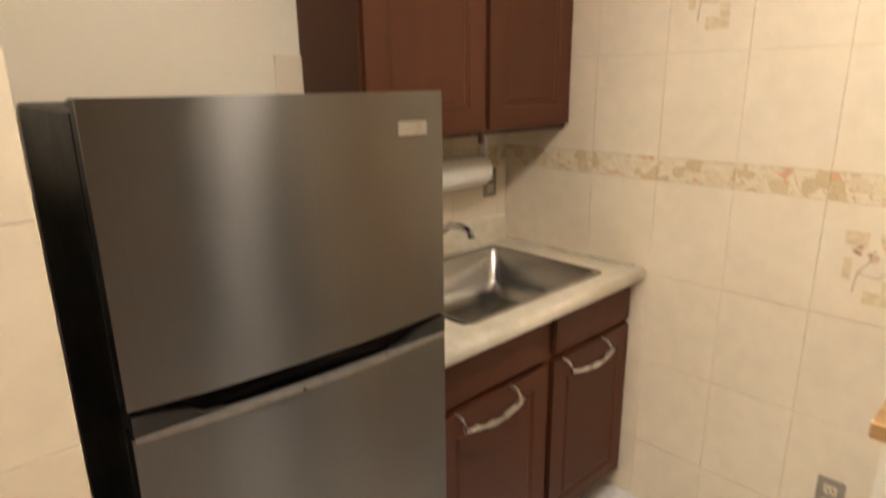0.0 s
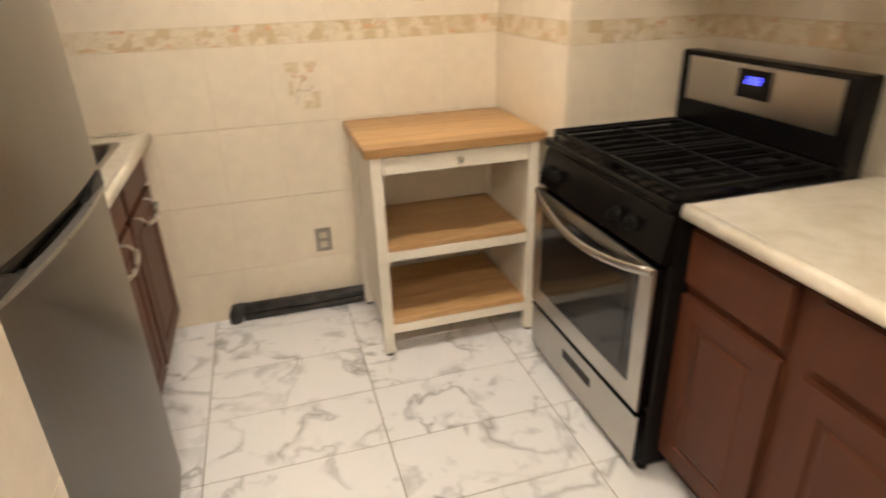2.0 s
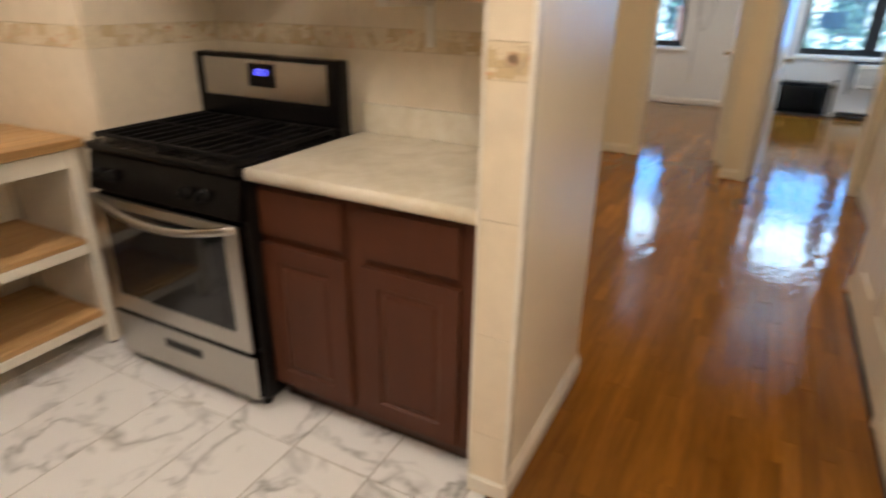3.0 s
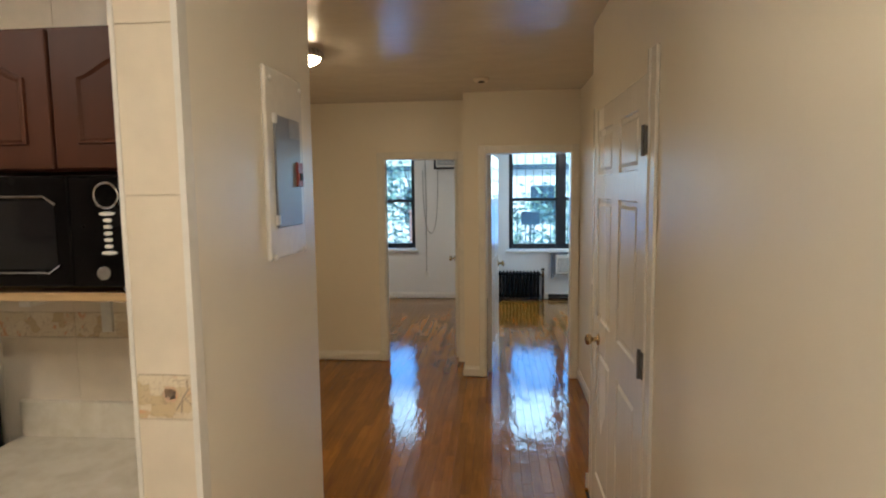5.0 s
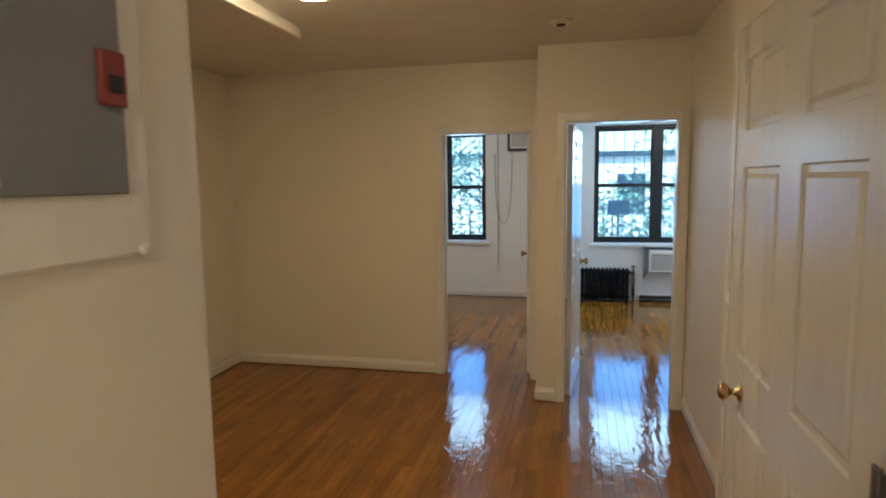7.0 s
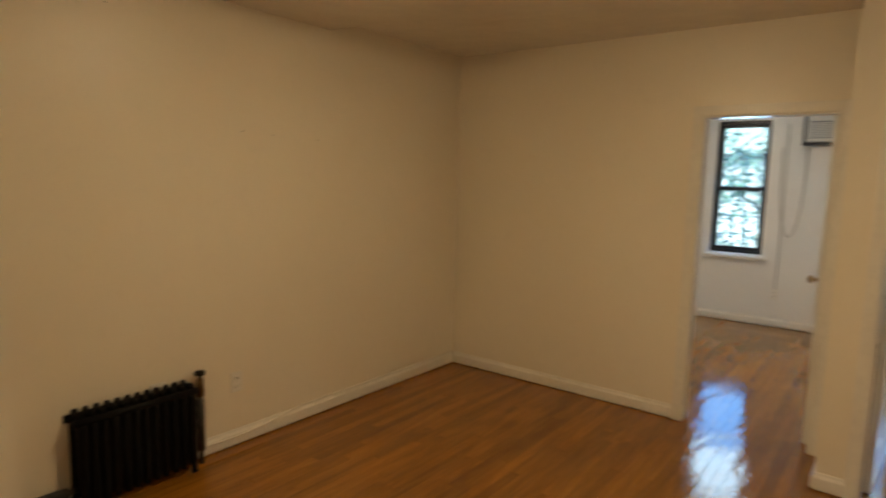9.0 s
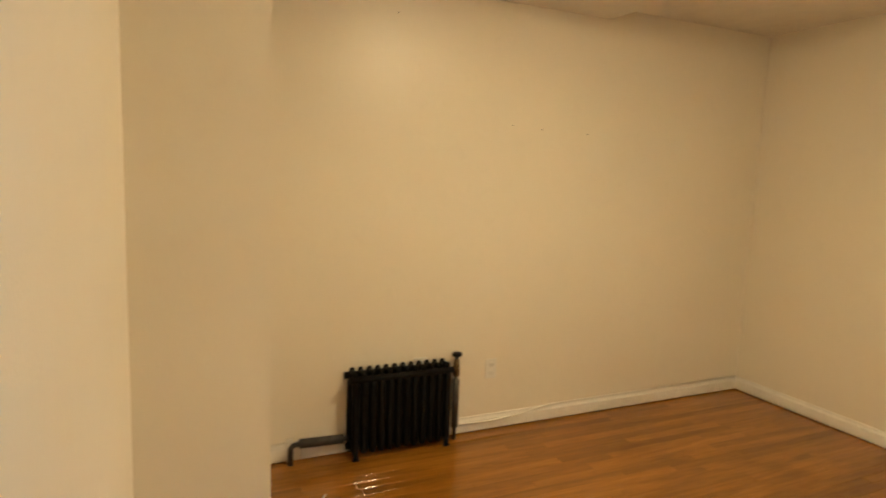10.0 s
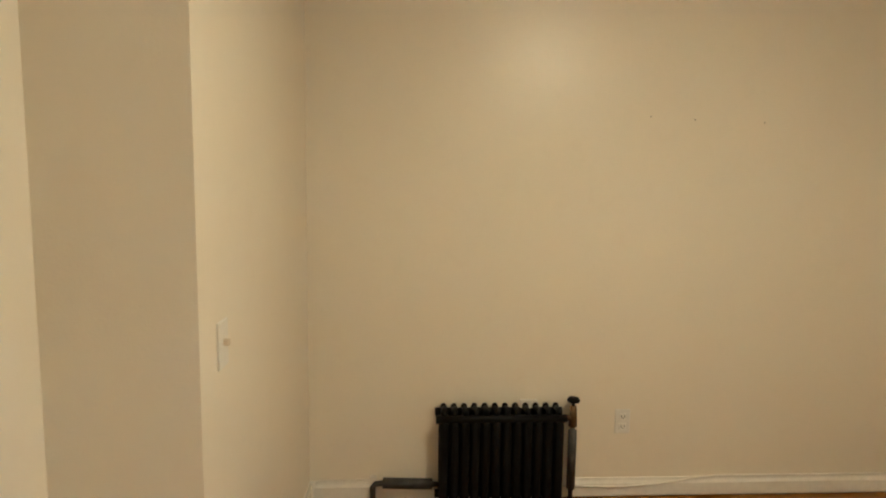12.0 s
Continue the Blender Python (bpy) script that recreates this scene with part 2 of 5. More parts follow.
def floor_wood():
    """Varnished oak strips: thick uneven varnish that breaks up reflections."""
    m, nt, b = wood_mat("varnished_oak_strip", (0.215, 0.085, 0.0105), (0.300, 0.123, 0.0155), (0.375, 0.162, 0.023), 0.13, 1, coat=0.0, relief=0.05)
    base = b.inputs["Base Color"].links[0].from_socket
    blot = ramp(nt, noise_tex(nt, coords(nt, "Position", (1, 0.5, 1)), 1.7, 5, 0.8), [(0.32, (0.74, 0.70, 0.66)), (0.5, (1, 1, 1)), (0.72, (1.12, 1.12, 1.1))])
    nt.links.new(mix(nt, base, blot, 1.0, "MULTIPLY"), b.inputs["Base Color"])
    v = coords(nt, "Position", (1, 0.35, 1))
    waves, spots = noise_tex(nt, v, 7.5, 3, 0.5), noise_tex(nt, coords(nt, "Position", (1.0, 1.2, 1)), 26, 3, 0.6)
    add = nt.nodes.new("ShaderNodeMath")
    add.operation, add.inputs[1].default_value = "MULTIPLY_ADD", 4.5
    nt.links.new(waves, add.inputs[0])
    nt.links.new(spots, add.inputs[2])
    bump(nt, b, add.outputs[0], 0.64, 0.0015)
    r = nt.nodes.new("ShaderNodeMapRange")
    r.inputs[3].default_value, r.inputs[4].default_value = 0.015, 0.05
    nt.links.new(waves, r.inputs[0])
    nt.links.new(r.outputs[0], b.inputs["Roughness"])
    return m


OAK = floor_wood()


def marble_tile():
    """Glazed white tile with a printed grey marble, drifting veins and blotches."""
    m, nt, b = base_mat("marble_print_tile", 0.22)
    v = coords(nt, "Object", (1, 1, 1), True)
    warp = noise_tex(nt, v, 3.0, 3, 1.0)
    veins = noise_tex(nt, v, 2.7, 4, 0.45, 0.5)
    dist = nt.nodes.new("ShaderNodeMath")
    dist.operation, dist.inputs[1].default_value = "SUBTRACT", 0.5
    nt.links.new(veins, dist.inputs[0])
    ab = nt.nodes.new("ShaderNodeMath")
    ab.operation = "ABSOLUTE"
    nt.links.new(dist.outputs[0], ab.inputs[0])
    line = ramp(nt, ab.outputs[0], [(0.0, (0.50, 0.50, 0.50)), (0.006, (0.72, 0.72, 0.72)), (0.03, (1, 1, 1))])
    where = ramp(nt, warp, [(0.38, (0.2, 0.2, 0.2)), (0.54, (1, 1, 1))])
    blot = ramp(nt, noise_tex(nt, v, 7, 4, 0.8), [(0.57, (1, 1, 1)), (0.68, (0.66, 0.66, 0.67))])
    col = mix(nt, (0.84, 0.84, 0.85), mix(nt, (1, 1, 1), line, where), 1.0, "MULTIPLY")
    col = mix(nt, col, blot, 0.8, "MULTIPLY")
    nt.links.new(col, b.inputs["Base Color"])
    bump(nt, b, noise_tex(nt, v, 18, 2), 0.05, 0.002)
    return m


MARBLE = marble_tile()


def countertop_mat():
    m, nt, b = base_mat("cream_laminate_worktop", 0.28)
    v = coords(nt, "Object")
    a, c = noise_tex(nt, v, 4.5, 5, 1.2), noise_tex(nt, v, 22, 4, 0.6)
    col = ramp(nt, a, [(0.32, (0.60, 0.55, 0.44)), (0.5, (0.70, 0.65, 0.54)), (0.68, (0.76, 0.71, 0.61))])
    nt.links.new(mix(nt, col, ramp(nt, c, [(0.35, (0.92, 0.9, 0.86)), (0.6, (1, 1, 1))]), 1.0, "MULTIPLY"), b.inputs["Base Color"])
    return m


LAMINATE = countertop_mat()


def band_mat():
    """Border tile print: tan blocks, pale ground and small rose flowers."""
    m, nt, b = base_mat("flower_border_tile", 0.22)
    v = coords(nt, "Object", (1, 1, 1), True)
    vor = nt.nodes.new("ShaderNodeTexVoronoi")
    vor.inputs["Scale"].default_value, vor.distance = 22, "CHEBYCHEV"
    nt.links.new(v, vor.inputs["Vector"])
    sep = nt.nodes.new("ShaderNodeSeparateColor")
    nt.links.new(vor.outputs["Color"], sep.inputs[0])
    col = ramp(nt, sep.outputs[0], [(0.0, (0.60, 0.47, 0.28)), (0.3, (0.65, 0.53, 0.34)), (0.44, (0.73, 0.63, 0.46)), (1.0, (0.77, 0.68, 0.52))])
    fl = noise_tex(nt, v, 26, 2, 0.8)
    col = mix(nt, col, (0.68, 0.40, 0.24), ramp(nt, fl, [(0.62, (0, 0, 0)), (0.68, (1, 1, 1))]))
    tw = noise_tex(nt, v, 16, 2, 3.0)
    d = nt.nodes.new("ShaderNodeMath")
    d.operation, d.inputs[1].default_value = "SUBTRACT", 0.5
    nt.links.new(tw, d.inputs[0])
    ab = nt.nodes.new("ShaderNodeMath")
    ab.operation = "ABSOLUTE"
    nt.links.new(d.outputs[0], ab.inputs[0])
    col = mix(nt, (0.42, 0.32, 0.22), col, ramp(nt, ab.outputs[0], [(0.0, (0.2, 0.2, 0.2)), (0.02, (1, 1, 1))]))
    nt.links.new(col, b.inputs["Base Color"])
    return m


BAND = band_mat()


def glass_mat(name, tint, rough=0.0):
    m, nt, b = base_mat(name, rough)
    b.inputs["Transmission Weight"].default_value = 1.0
    b.inputs["Base Color"].default_value = (*tint, 1)
    b.inputs["IOR"].default_value = 1.45
    return m




def hazy_pane():
    """Window glass whose blue tint and translucent share paint in the bright daylight haze."""
    m, nt, b = base_mat("hazy_window_glass", 0.0)
    b.inputs["Transmission Weight"].default_value = 1.0
    b.inputs["Base Color"].default_value = (0.68, 0.90, 1.0, 1)
    haze = nt.nodes.new("ShaderNodeBsdfTranslucent")
    haze.inputs["Color"].default_value = (0.25, 0.65, 1.0, 1)
    haze_mix = nt.nodes.new("ShaderNodeMixShader")
    r = nt.nodes.new("ShaderNodeMapRange")
    r.inputs[3].default_value, r.inputs[4].default_value = 0.13, 0.2
    nt.links.new(noise_tex(nt, coords(nt, "Position"), 5, 4), r.inputs[0])
    nt.links.new(r.outputs[0], haze_mix.inputs[0])
    nt.links.new(b.outputs[0], haze_mix.inputs[1])
    nt.links.new(haze.outputs[0], haze_mix.inputs[2])
    nt.links.new(haze_mix.outputs[0], nt.nodes["Material Output"].inputs[0])
    return m


PANE = hazy_pane()
OVENGLASS = surf("dark_oven_glass", (0.010, 0.010, 0.011), (0.016, 0.016, 0.017), 3, 0.06, relief=0.01, fine=8, coat=0.0)


def glow_mat(name, colour, strength):
    m, nt, b = base_mat(name, 0.3)
    b.inputs["Base Color"].default_value = (0.8, 0.8, 0.78, 1)
    b.inputs["Emission Color"].default_value = (*colour, 1)
    b.inputs["Emission Strength"].default_value = strength
    return m


BEDROOM_GLOW = glow_mat("lit_bedroom_opal_glass", (1.0, 0.86, 0.68), BEDROOM_LAMP)
# glow of the added hall fill light, no known lamp
ENTRY_FILL_GLOW = glow_mat("entry_fill_glow", (1.0, 0.85, 0.66), ENTRY_FILL)
HALL_GLOW = glow_mat("lit_opal_glass", LAMP_WARM, HALL_LAMP)
KITCHEN_GLOW = glow_mat("lit_kitchen_opal_glass", KITCHEN_WARM, KITCHEN_LAMP)
DISPLAY = glow_mat("blue_clock_digits", (0.01, 0.03, 1.0), 0.8)


def leaf_mat():
    m, nt, b = base_mat("leaves", 0.55)
    v = coords(nt, "Position")
    geo = nt.nodes.new("ShaderNodeNewGeometry")
    col = ramp(nt, geo.outputs["Random Per Island"], [(0.0, (0.07, 0.14, 0.09)), (0.6, (0.12, 0.22, 0.15)), (1.0, (0.20, 0.30, 0.22))])
    nt.links.new(mix(nt, col, ramp(nt, noise_tex(nt, v, 3, 3), [(0.3, (0.7, 0.7, 0.7)), (0.7, (1.1, 1.1, 1.0))]), 1.0, "MULTIPLY"), b.inputs["Base Color"])
    b.inputs["Transmission Weight"].default_value = 0.0
    return m


LEAF = leaf_mat()

# ---- mesh helpers ----


def link_mesh(name, bm, material):
    me = bpy.data.meshes.new(name)
    bm.normal_update()
    bm.to_mesh(me)
    bm.free()
    me.materials.append(material)
    return me


def part(name, bm, material, parent=None, label="", smooth=False):
    """One mesh object under a thing or under a part, in its parent's coordinates."""
    ob = new(name, link_mesh(name, bm, material))
    if smooth:
        for p in ob.data.polygons:
            p.use_smooth = True
    if parent:
        ob.parent = parent
    if label:
        ob["label"] = label
    return ob


def thing(name, loc, rz, label, category, group="", kind=""):
    ob = new(name)
    ob.empty_display_size = 0.1
    ob.matrix_world = pose(*loc, 0, 0, rz)
    return tagged(ob, label, category, group, kind)


def structure(name, bm, material, label, category=""):
    return tagged(part(name, bm, material), label, category or name.split("_")[0], kind="structure")


def box(bm, x0, y0, z0, x1, y1, z1, bev=0.0, seg=1):
    xs, ys, zs = sorted((x0, x1)), sorted((y0, y1)), sorted((z0, z1))
    v = [bm.verts.new((xs[i & 1], ys[i >> 1 & 1], zs[i >> 2 & 1])) for i in range(8)]
    fs = [bm.faces.new([v[i] for i in q]) for q in ((0, 2, 3, 1), (4, 5, 7, 6), (0, 1, 5, 4), (2, 6, 7, 3), (0, 4, 6, 2), (1, 3, 7, 5))]
    if bev:
        bmesh.ops.bevel(bm, geom=list({e for f in fs for e in f.edges}), offset=bev, segments=seg, affect="EDGES", profile=0.5)
    return bm


def boxes(*rows, bev=0.0, seg=1):
    bm = bmesh.new()
    for r in rows:
        box(bm, *r, bev=bev, seg=seg)
    return bm


def tube(bm, pts, r, seg=10, caps=True):
    pts = [Vector(p) for p in pts]
    rings, up = [], None
    for i, p in enumerate(pts):
        d = (pts[min(i + 1, len(pts) - 1)] - pts[max(i - 1, 0)]).normalized()
        if up is None:
            up = Vector((0, 0, 1)) if abs(d.z) < 0.9 else Vector((1, 0, 0))
        a = d.cross(up).normalized()
        up = a.cross(d).normalized()
        rad = r[i] if isinstance(r, (list, tuple)) else r
        rings.append([bm.verts.new(p + rad * (math.cos(2 * math.pi * k / seg) * a + math.sin(2 * math.pi * k / seg) * up)) for k in range(seg)])
    for s, e in zip(rings, rings[1:]):
        for k in range(seg):
            bm.faces.new((s[k], s[(k + 1) % seg], e[(k + 1) % seg], e[k]))
    if caps:
        bm.faces.new(rings[0][::-1])
        bm.faces.new(rings[-1])
    bmesh.ops.recalc_face_normals(bm, faces=bm.faces)
    return bm


def lathe(bm, profile, seg=24, centre=(0, 0, 0), axis="z"):
    """Turns (radius, height) pairs round an axis."""
    rings = []
    for r, h in profile:
        ring = []
        for k in range(seg):
            c, s = r * math.cos(2 * math.pi * k / seg), r * math.sin(2 * math.pi * k / seg)
            p = {"z": (c, s, h), "y": (c, h, s), "x": (h, c, s)}[axis]
            ring.append(bm.verts.new(Vector(p) + Vector(centre)))
        rings.append(ring)
    for a, b2 in zip(rings, rings[1:]):
        for k in range(seg):
            bm.faces.new((a[k], a[(k + 1) % seg], b2[(k + 1) % seg], b2[k]))
    bm.faces.new(rings[0][::-1])
    bm.faces.new(rings[-1])
    bmesh.ops.recalc_face_normals(bm, faces=bm.faces)
    return bm


def extrude_profile(bm, pts, axis, a, b2):
    """A closed outline of (u, v) drawn along an axis from a to b2."""
    def place(u, v, w):
        return {"x": (w, u, v), "y": (u, w, v), "z": (u, v, w)}[axis]
    lo = [bm.verts.new(place(u, v, a)) for u, v in pts]
    hi = [bm.verts.new(place(u, v, b2)) for u, v in pts]
    n = len(pts)
    for i in range(n):
        bm.faces.new((lo[i], lo[(i + 1) % n], hi[(i + 1) % n], hi[i]))
    bm.faces.new(lo[::-1])
    bm.faces.new(hi)
    bmesh.ops.recalc_face_normals(bm, faces=bm.faces)
    return bm


def frame_panel(bm, x0, z0, x1, z1, y, depth=0.012, width=0.02, raised=True, sign=1):
    """A moulded rectangle in a door's face (plane y, facing -y for sign 1): a groove and a raised field."""
    def ring(inset, off):
        return [bm.verts.new(p) for p in ((x0 + inset, y + sign * off, z0 + inset), (x1 - inset, y + sign * off, z0 + inset), (x1 - inset, y + sign * off, z1 - inset), (x0 + inset, y + sign * off, z1 - inset))]
    steps = [(0, 0), (0.004, depth), (0.004 + width * 0.5, depth), (width, depth * 0.15)] if raised else [(0, 0), (width * 0.5, depth), (width, depth)]
    rings = [ring(*s) for s in steps]
    for a, b2 in zip(rings, rings[1:]):
        for k in range(4):
            bm.faces.new((a[k], a[(k + 1) % 4], b2[(k + 1) % 4], b2[k]))
    bm.faces.new(rings[-1])


def panel_slab(bm, w, h, t, panels, depth=0.008, width=0.022, raised=True, both=False):
    """A slab from (0, 0, 0) to (w, t, h) whose face at y=0 (and y=t if both) is cut by moulded panels."""
    for y, sign in ((0.0, 1), (t, -1)):
        use = panels if (sign == 1 or both) else []
        xs = sorted({0.0, w, *[p[0] for p in use], *[p[2] for p in use]})
        zs = sorted({0.0, h, *[p[1] for p in use], *[p[3] for p in use]})
        for i in range(len(xs) - 1):
            for j in range(len(zs) - 1):
                cx, cz = (xs[i] + xs[i + 1]) / 2, (zs[j] + zs[j + 1]) / 2
                if any(p[0] < cx < p[2] and p[1] < cz < p[3] for p in use):
                    continue
                bm.faces.new([bm.verts.new(q) for q in ((xs[i], y, zs[j]), (xs[i + 1], y, zs[j]), (xs[i + 1], y, zs[j + 1]), (xs[i], y, zs[j + 1]))])
        for p in use:
            frame_panel(bm, *p, y, depth, width, raised, sign)
    for q in (((0, 0, 0), (0, t, 0), (0, t, h), (0, 0, h)), ((w, 0, 0), (w, t, 0), (w, t, h), (w, 0, h)), ((0, 0, 0), (w, 0, 0), (w, t, 0), (0, t, 0)), ((0, 0, h), (w, 0, h), (w, t, h), (0, t, h))):
        bm.faces.new([bm.verts.new(c) for c in q])
    bmesh.ops.remove_doubles(bm, verts=bm.verts, dist=0.0004)
    bmesh.ops.recalc_face_normals(bm, faces=bm.faces)
    return bm

# ---- the plan ----
EAST, CEILING = 1.81, 2.49
KITCHEN_NORTH, KITCHEN_SOUTH, LIVING_NORTH = 1.66, -1.11, -1.218
STUB_W, STUB_E, STUB_N, STUB_S = -0.577, -0.463, -0.44, -1.188
BLOCK_W, BLOCK_S = 0.452, -1.55
LIVING_SOUTH, COLUMN_X, ENTRY_SOUTH = -5.06, -0.845, -4.60
CLOSET_X, CLOSET_S, HALL_WEST = -1.632, -2.62, -1.84
ROOMS_SOUTH = -8.45
H = CEILING

structure("wall_east", boxes((EAST, -8.75, 0, EAST + 0.15, 1.85, H)), PAINT, "cream painted plaster wall behind radiator and tiles", "wall")
structure("wall_north", boxes((0.065, KITCHEN_NORTH, 0, EAST, 1.85, H), (-0.57, 0.955, 0, 0.065, 1.85, H), (-1.75, 1.70, 0, -0.57, 1.85, H)), PAINT, "painted wall round the fridge niche and hall end", "wall")
structure("wall_kitchen", extrude_profile(boxes((STUB_W, KITCHEN_SOUTH, 0, STUB_E, STUB_N, H), (1.12, LIVING_NORTH, 0, EAST, -0.51, H)), [(STUB_W, STUB_S), (BLOCK_W, LIVING_NORTH), (1.12, LIVING_NORTH), (1.12, KITCHEN_SOUTH), (STUB_W, KITCHEN_SOUTH)], "z", 0, H), PAINT, "cream painted wall between kitchen and living room", "wall")
structure("wall_chase", boxes((BLOCK_W, BLOCK_S, 0, EAST, LIVING_NORTH, H)), PAINT, "cream painted pipe chase in the living room", "wall")
structure("wall_south", boxes((-0.055, LIVING_SOUTH - 0.11, 0, EAST, LIVING_SOUTH, H), (COLUMN_X, LIVING_SOUTH - 0.11, 0, -0.775, LIVING_SOUTH, H), (-0.775, LIVING_SOUTH - 0.11, 1.962, -0.055, LIVING_SOUTH, H)), PAINT, "cream painted wall with a bedroom doorway", "wall")
structure("wall_entry", boxes((-1.03, ENTRY_SOUTH - 0.11, 0, COLUMN_X, ENTRY_SOUTH, H), (-0.96, LIVING_SOUTH - 0.11, 0, COLUMN_X, ENTRY_SOUTH - 0.11, H), (HALL_WEST, ENTRY_SOUTH - 0.11, 0, -1.775, ENTRY_SOUTH, H), (-1.775, ENTRY_SOUTH - 0.11, 1.978, -1.03, ENTRY_SOUTH, H)), PAINT, "cream painted wall with a second bedroom doorway", "wall")
structure("wall_west", boxes((-2.0, -1.415, 0, CLOSET_X, 1.85, H), (-2.0, CLOSET_S, 0, CLOSET_X, -2.50, H), (-2.0, -2.50, 2.042, CLOSET_X, -1.415, H), (-2.3, -2.50, 0, -2.0, -1.415, H), (-2.05, ENTRY_SOUTH - 0.11, 0, HALL_WEST, CLOSET_S, H)), PAINT, "cream glossy painted hall wall with closet", "wall")
structure("wall_partition", boxes((-0.96, ROOMS_SOUTH, 0, -0.86, LIVING_SOUTH - 0.11, H)), WHITE_ROOM, "white painted wall between the bedrooms", "wall")
structure("wall_bedroom_west", boxes((-3.25, -8.75, 0, -3.1, ENTRY_SOUTH - 0.11, H), (-3.1, ENTRY_SOUTH - 0.16, 0, HALL_WEST, ENTRY_SOUTH - 0.11, H)), WHITE_ROOM, "white painted bedroom wall", "wall")
W1 = (0.113, 0.655, 0.775, 2.25)
W2 = (-2.87, -1.314, 0.757, 2.27)
structure("wall_bedroom_south", boxes(
    (-3.1, -8.75, 0, W2[0], ROOMS_SOUTH, H), (W2[1], -8.75, 0, W1[0], ROOMS_SOUTH, H), (W1[1], -8.75, 0, EAST, ROOMS_SOUTH, H),
    (W2[0], -8.75, 0, W2[1], ROOMS_SOUTH, W2[2]), (W2[0], -8.75, W2[3], W2[1], ROOMS_SOUTH, H), (W1[0], -8.75, 0, W1[1], ROOMS_SOUTH, W1[2]), (W1[0], -8.75, W1[3], W1[1], ROOMS_SOUTH, H)), WHITE_ROOM, "white painted outer wall with black windows", "wall")
structure("ceiling", boxes((-3.25, -8.75, H, EAST + 0.15, 1.85, H + 0.12)), CEIL, "glossy cream painted plaster ceiling")
structure("soffit", boxes((BLOCK_W, -3.70, 2.42, EAST - 0.002, BLOCK_S, H - 0.002), bev=0.006), CEIL, "low dropped ceiling box along the chase", "ceiling")
structure("subfloor", boxes((-3.25, -8.75, -0.12, EAST + 0.15, 1.85, -0.012)), DARKSLOT, "dark wooden subfloor in the joints", "floor")


def baseboard(x0, y0, x1, y1, nx, ny, h=0.095, t=0.014):
    """A moulded skirting board from one corner to the other, standing off the wall along (nx, ny)."""
    bm = bmesh.new()
    prof = [(0, 0.012), (t, 0.012), (t, h * 0.72), (t * 0.55, h * 0.86), (t * 0.35, h), (0, h)]
    a = [bm.verts.new((x0 + nx * u, y0 + ny * u, v)) for u, v in prof]
    b2 = [bm.verts.new((x1 + nx * u, y1 + ny * u, v)) for u, v in prof]
    n = len(prof)
    for i in range(n):
        bm.faces.new((a[i], a[(i + 1) % n], b2[(i + 1) % n], b2[i]))
    bm.faces.new(a[::-1])
    bm.faces.new(b2)
    bmesh.ops.recalc_face_normals(bm, faces=bm.faces)
    return structure("baseboard", bm, TRIM, "white painted wooden baseboard along the wall", "baseboard")


baseboard(EAST, -1.84, EAST, BLOCK_S, -1, 0)
baseboard(EAST, LIVING_SOUTH, EAST, -1.90, -1, 0)
baseboard(0.012, LIVING_SOUTH, EAST - 0.014, LIVING_SOUTH, 0, 1)
baseboard(BLOCK_W, BLOCK_S, EAST - 0.014, BLOCK_S, 0, -1)
baseboard(BLOCK_W, BLOCK_S - 0.014, BLOCK_W, LIVING_NORTH - 0.014, -1, 0)
baseboard(STUB_W, STUB_S, BLOCK_W - 0.014, LIVING_NORTH, 0, -1)
baseboard(STUB_W, STUB_S - 0.014, STUB_W, STUB_N + 0.014, -1, 0)
baseboard(STUB_W, STUB_N, STUB_E, STUB_N, 0, 1, 0.08)
baseboard(CLOSET_X, -1.325, CLOSET_X, 1.70, 1, 0)
baseboard(HALL_WEST, CLOSET_S, CLOSET_X + 0.014, CLOSET_S, 0, -1)
baseboard(HALL_WEST, ENTRY_SOUTH, HALL_WEST, CLOSET_S - 0.014, 1, 0)
baseboard(COLUMN_X, ENTRY_SOUTH + 0.014, COLUMN_X, LIVING_SOUTH + 0.02, 1, 0)
baseboard(-0.985, ENTRY_SOUTH, COLUMN_X, ENTRY_SOUTH, 0, 1)
baseboard(-0.86, ROOMS_SOUTH, EAST, ROOMS_SOUTH, 0, 1)
baseboard(-3.1, ROOMS_SOUTH, -0.96, ROOMS_SOUTH, 0, 1)
baseboard(-0.86, LIVING_SOUTH - 0.12, -0.86, ROOMS_SOUTH + 0.014, 1, 0)
baseboard(EAST, ROOMS_SOUTH + 0.014, EAST, LIVING_SOUTH - 0.12, -1, 0)


def door_trim(name, x0, x1, top, y, depth, w=0.058, t=0.016, left=True, right=True):
    """Casing on the face of a wall at y, and the lining of the opening."""
    rows = [(x0, y - depth + 0.001, 0, x0 + 0.014, y + 0.004, top), (x1 - 0.014, y - depth + 0.001, 0, x1, y + 0.004, top), (x0 + 0.014, y - depth + 0.001, top - 0.014, x1 - 0.014, y + 0.004, top)]
    if left:
        rows.append((x0 - w, y, 0, x0 + 0.004, y + t, top + w))
    if right:
        rows.append((x1 - 0.004, y, 0, x1 + w, y + t, top + w))
    rows.append((x0 + 0.004, y, top - 0.004, x1 - 0.004, y + t - 0.002, top + w - 0.001))
    bm = boxes(*rows, bev=0.003)
    return structure(name, bm, TRIM, "thickly painted white wooden door casing", "trim")


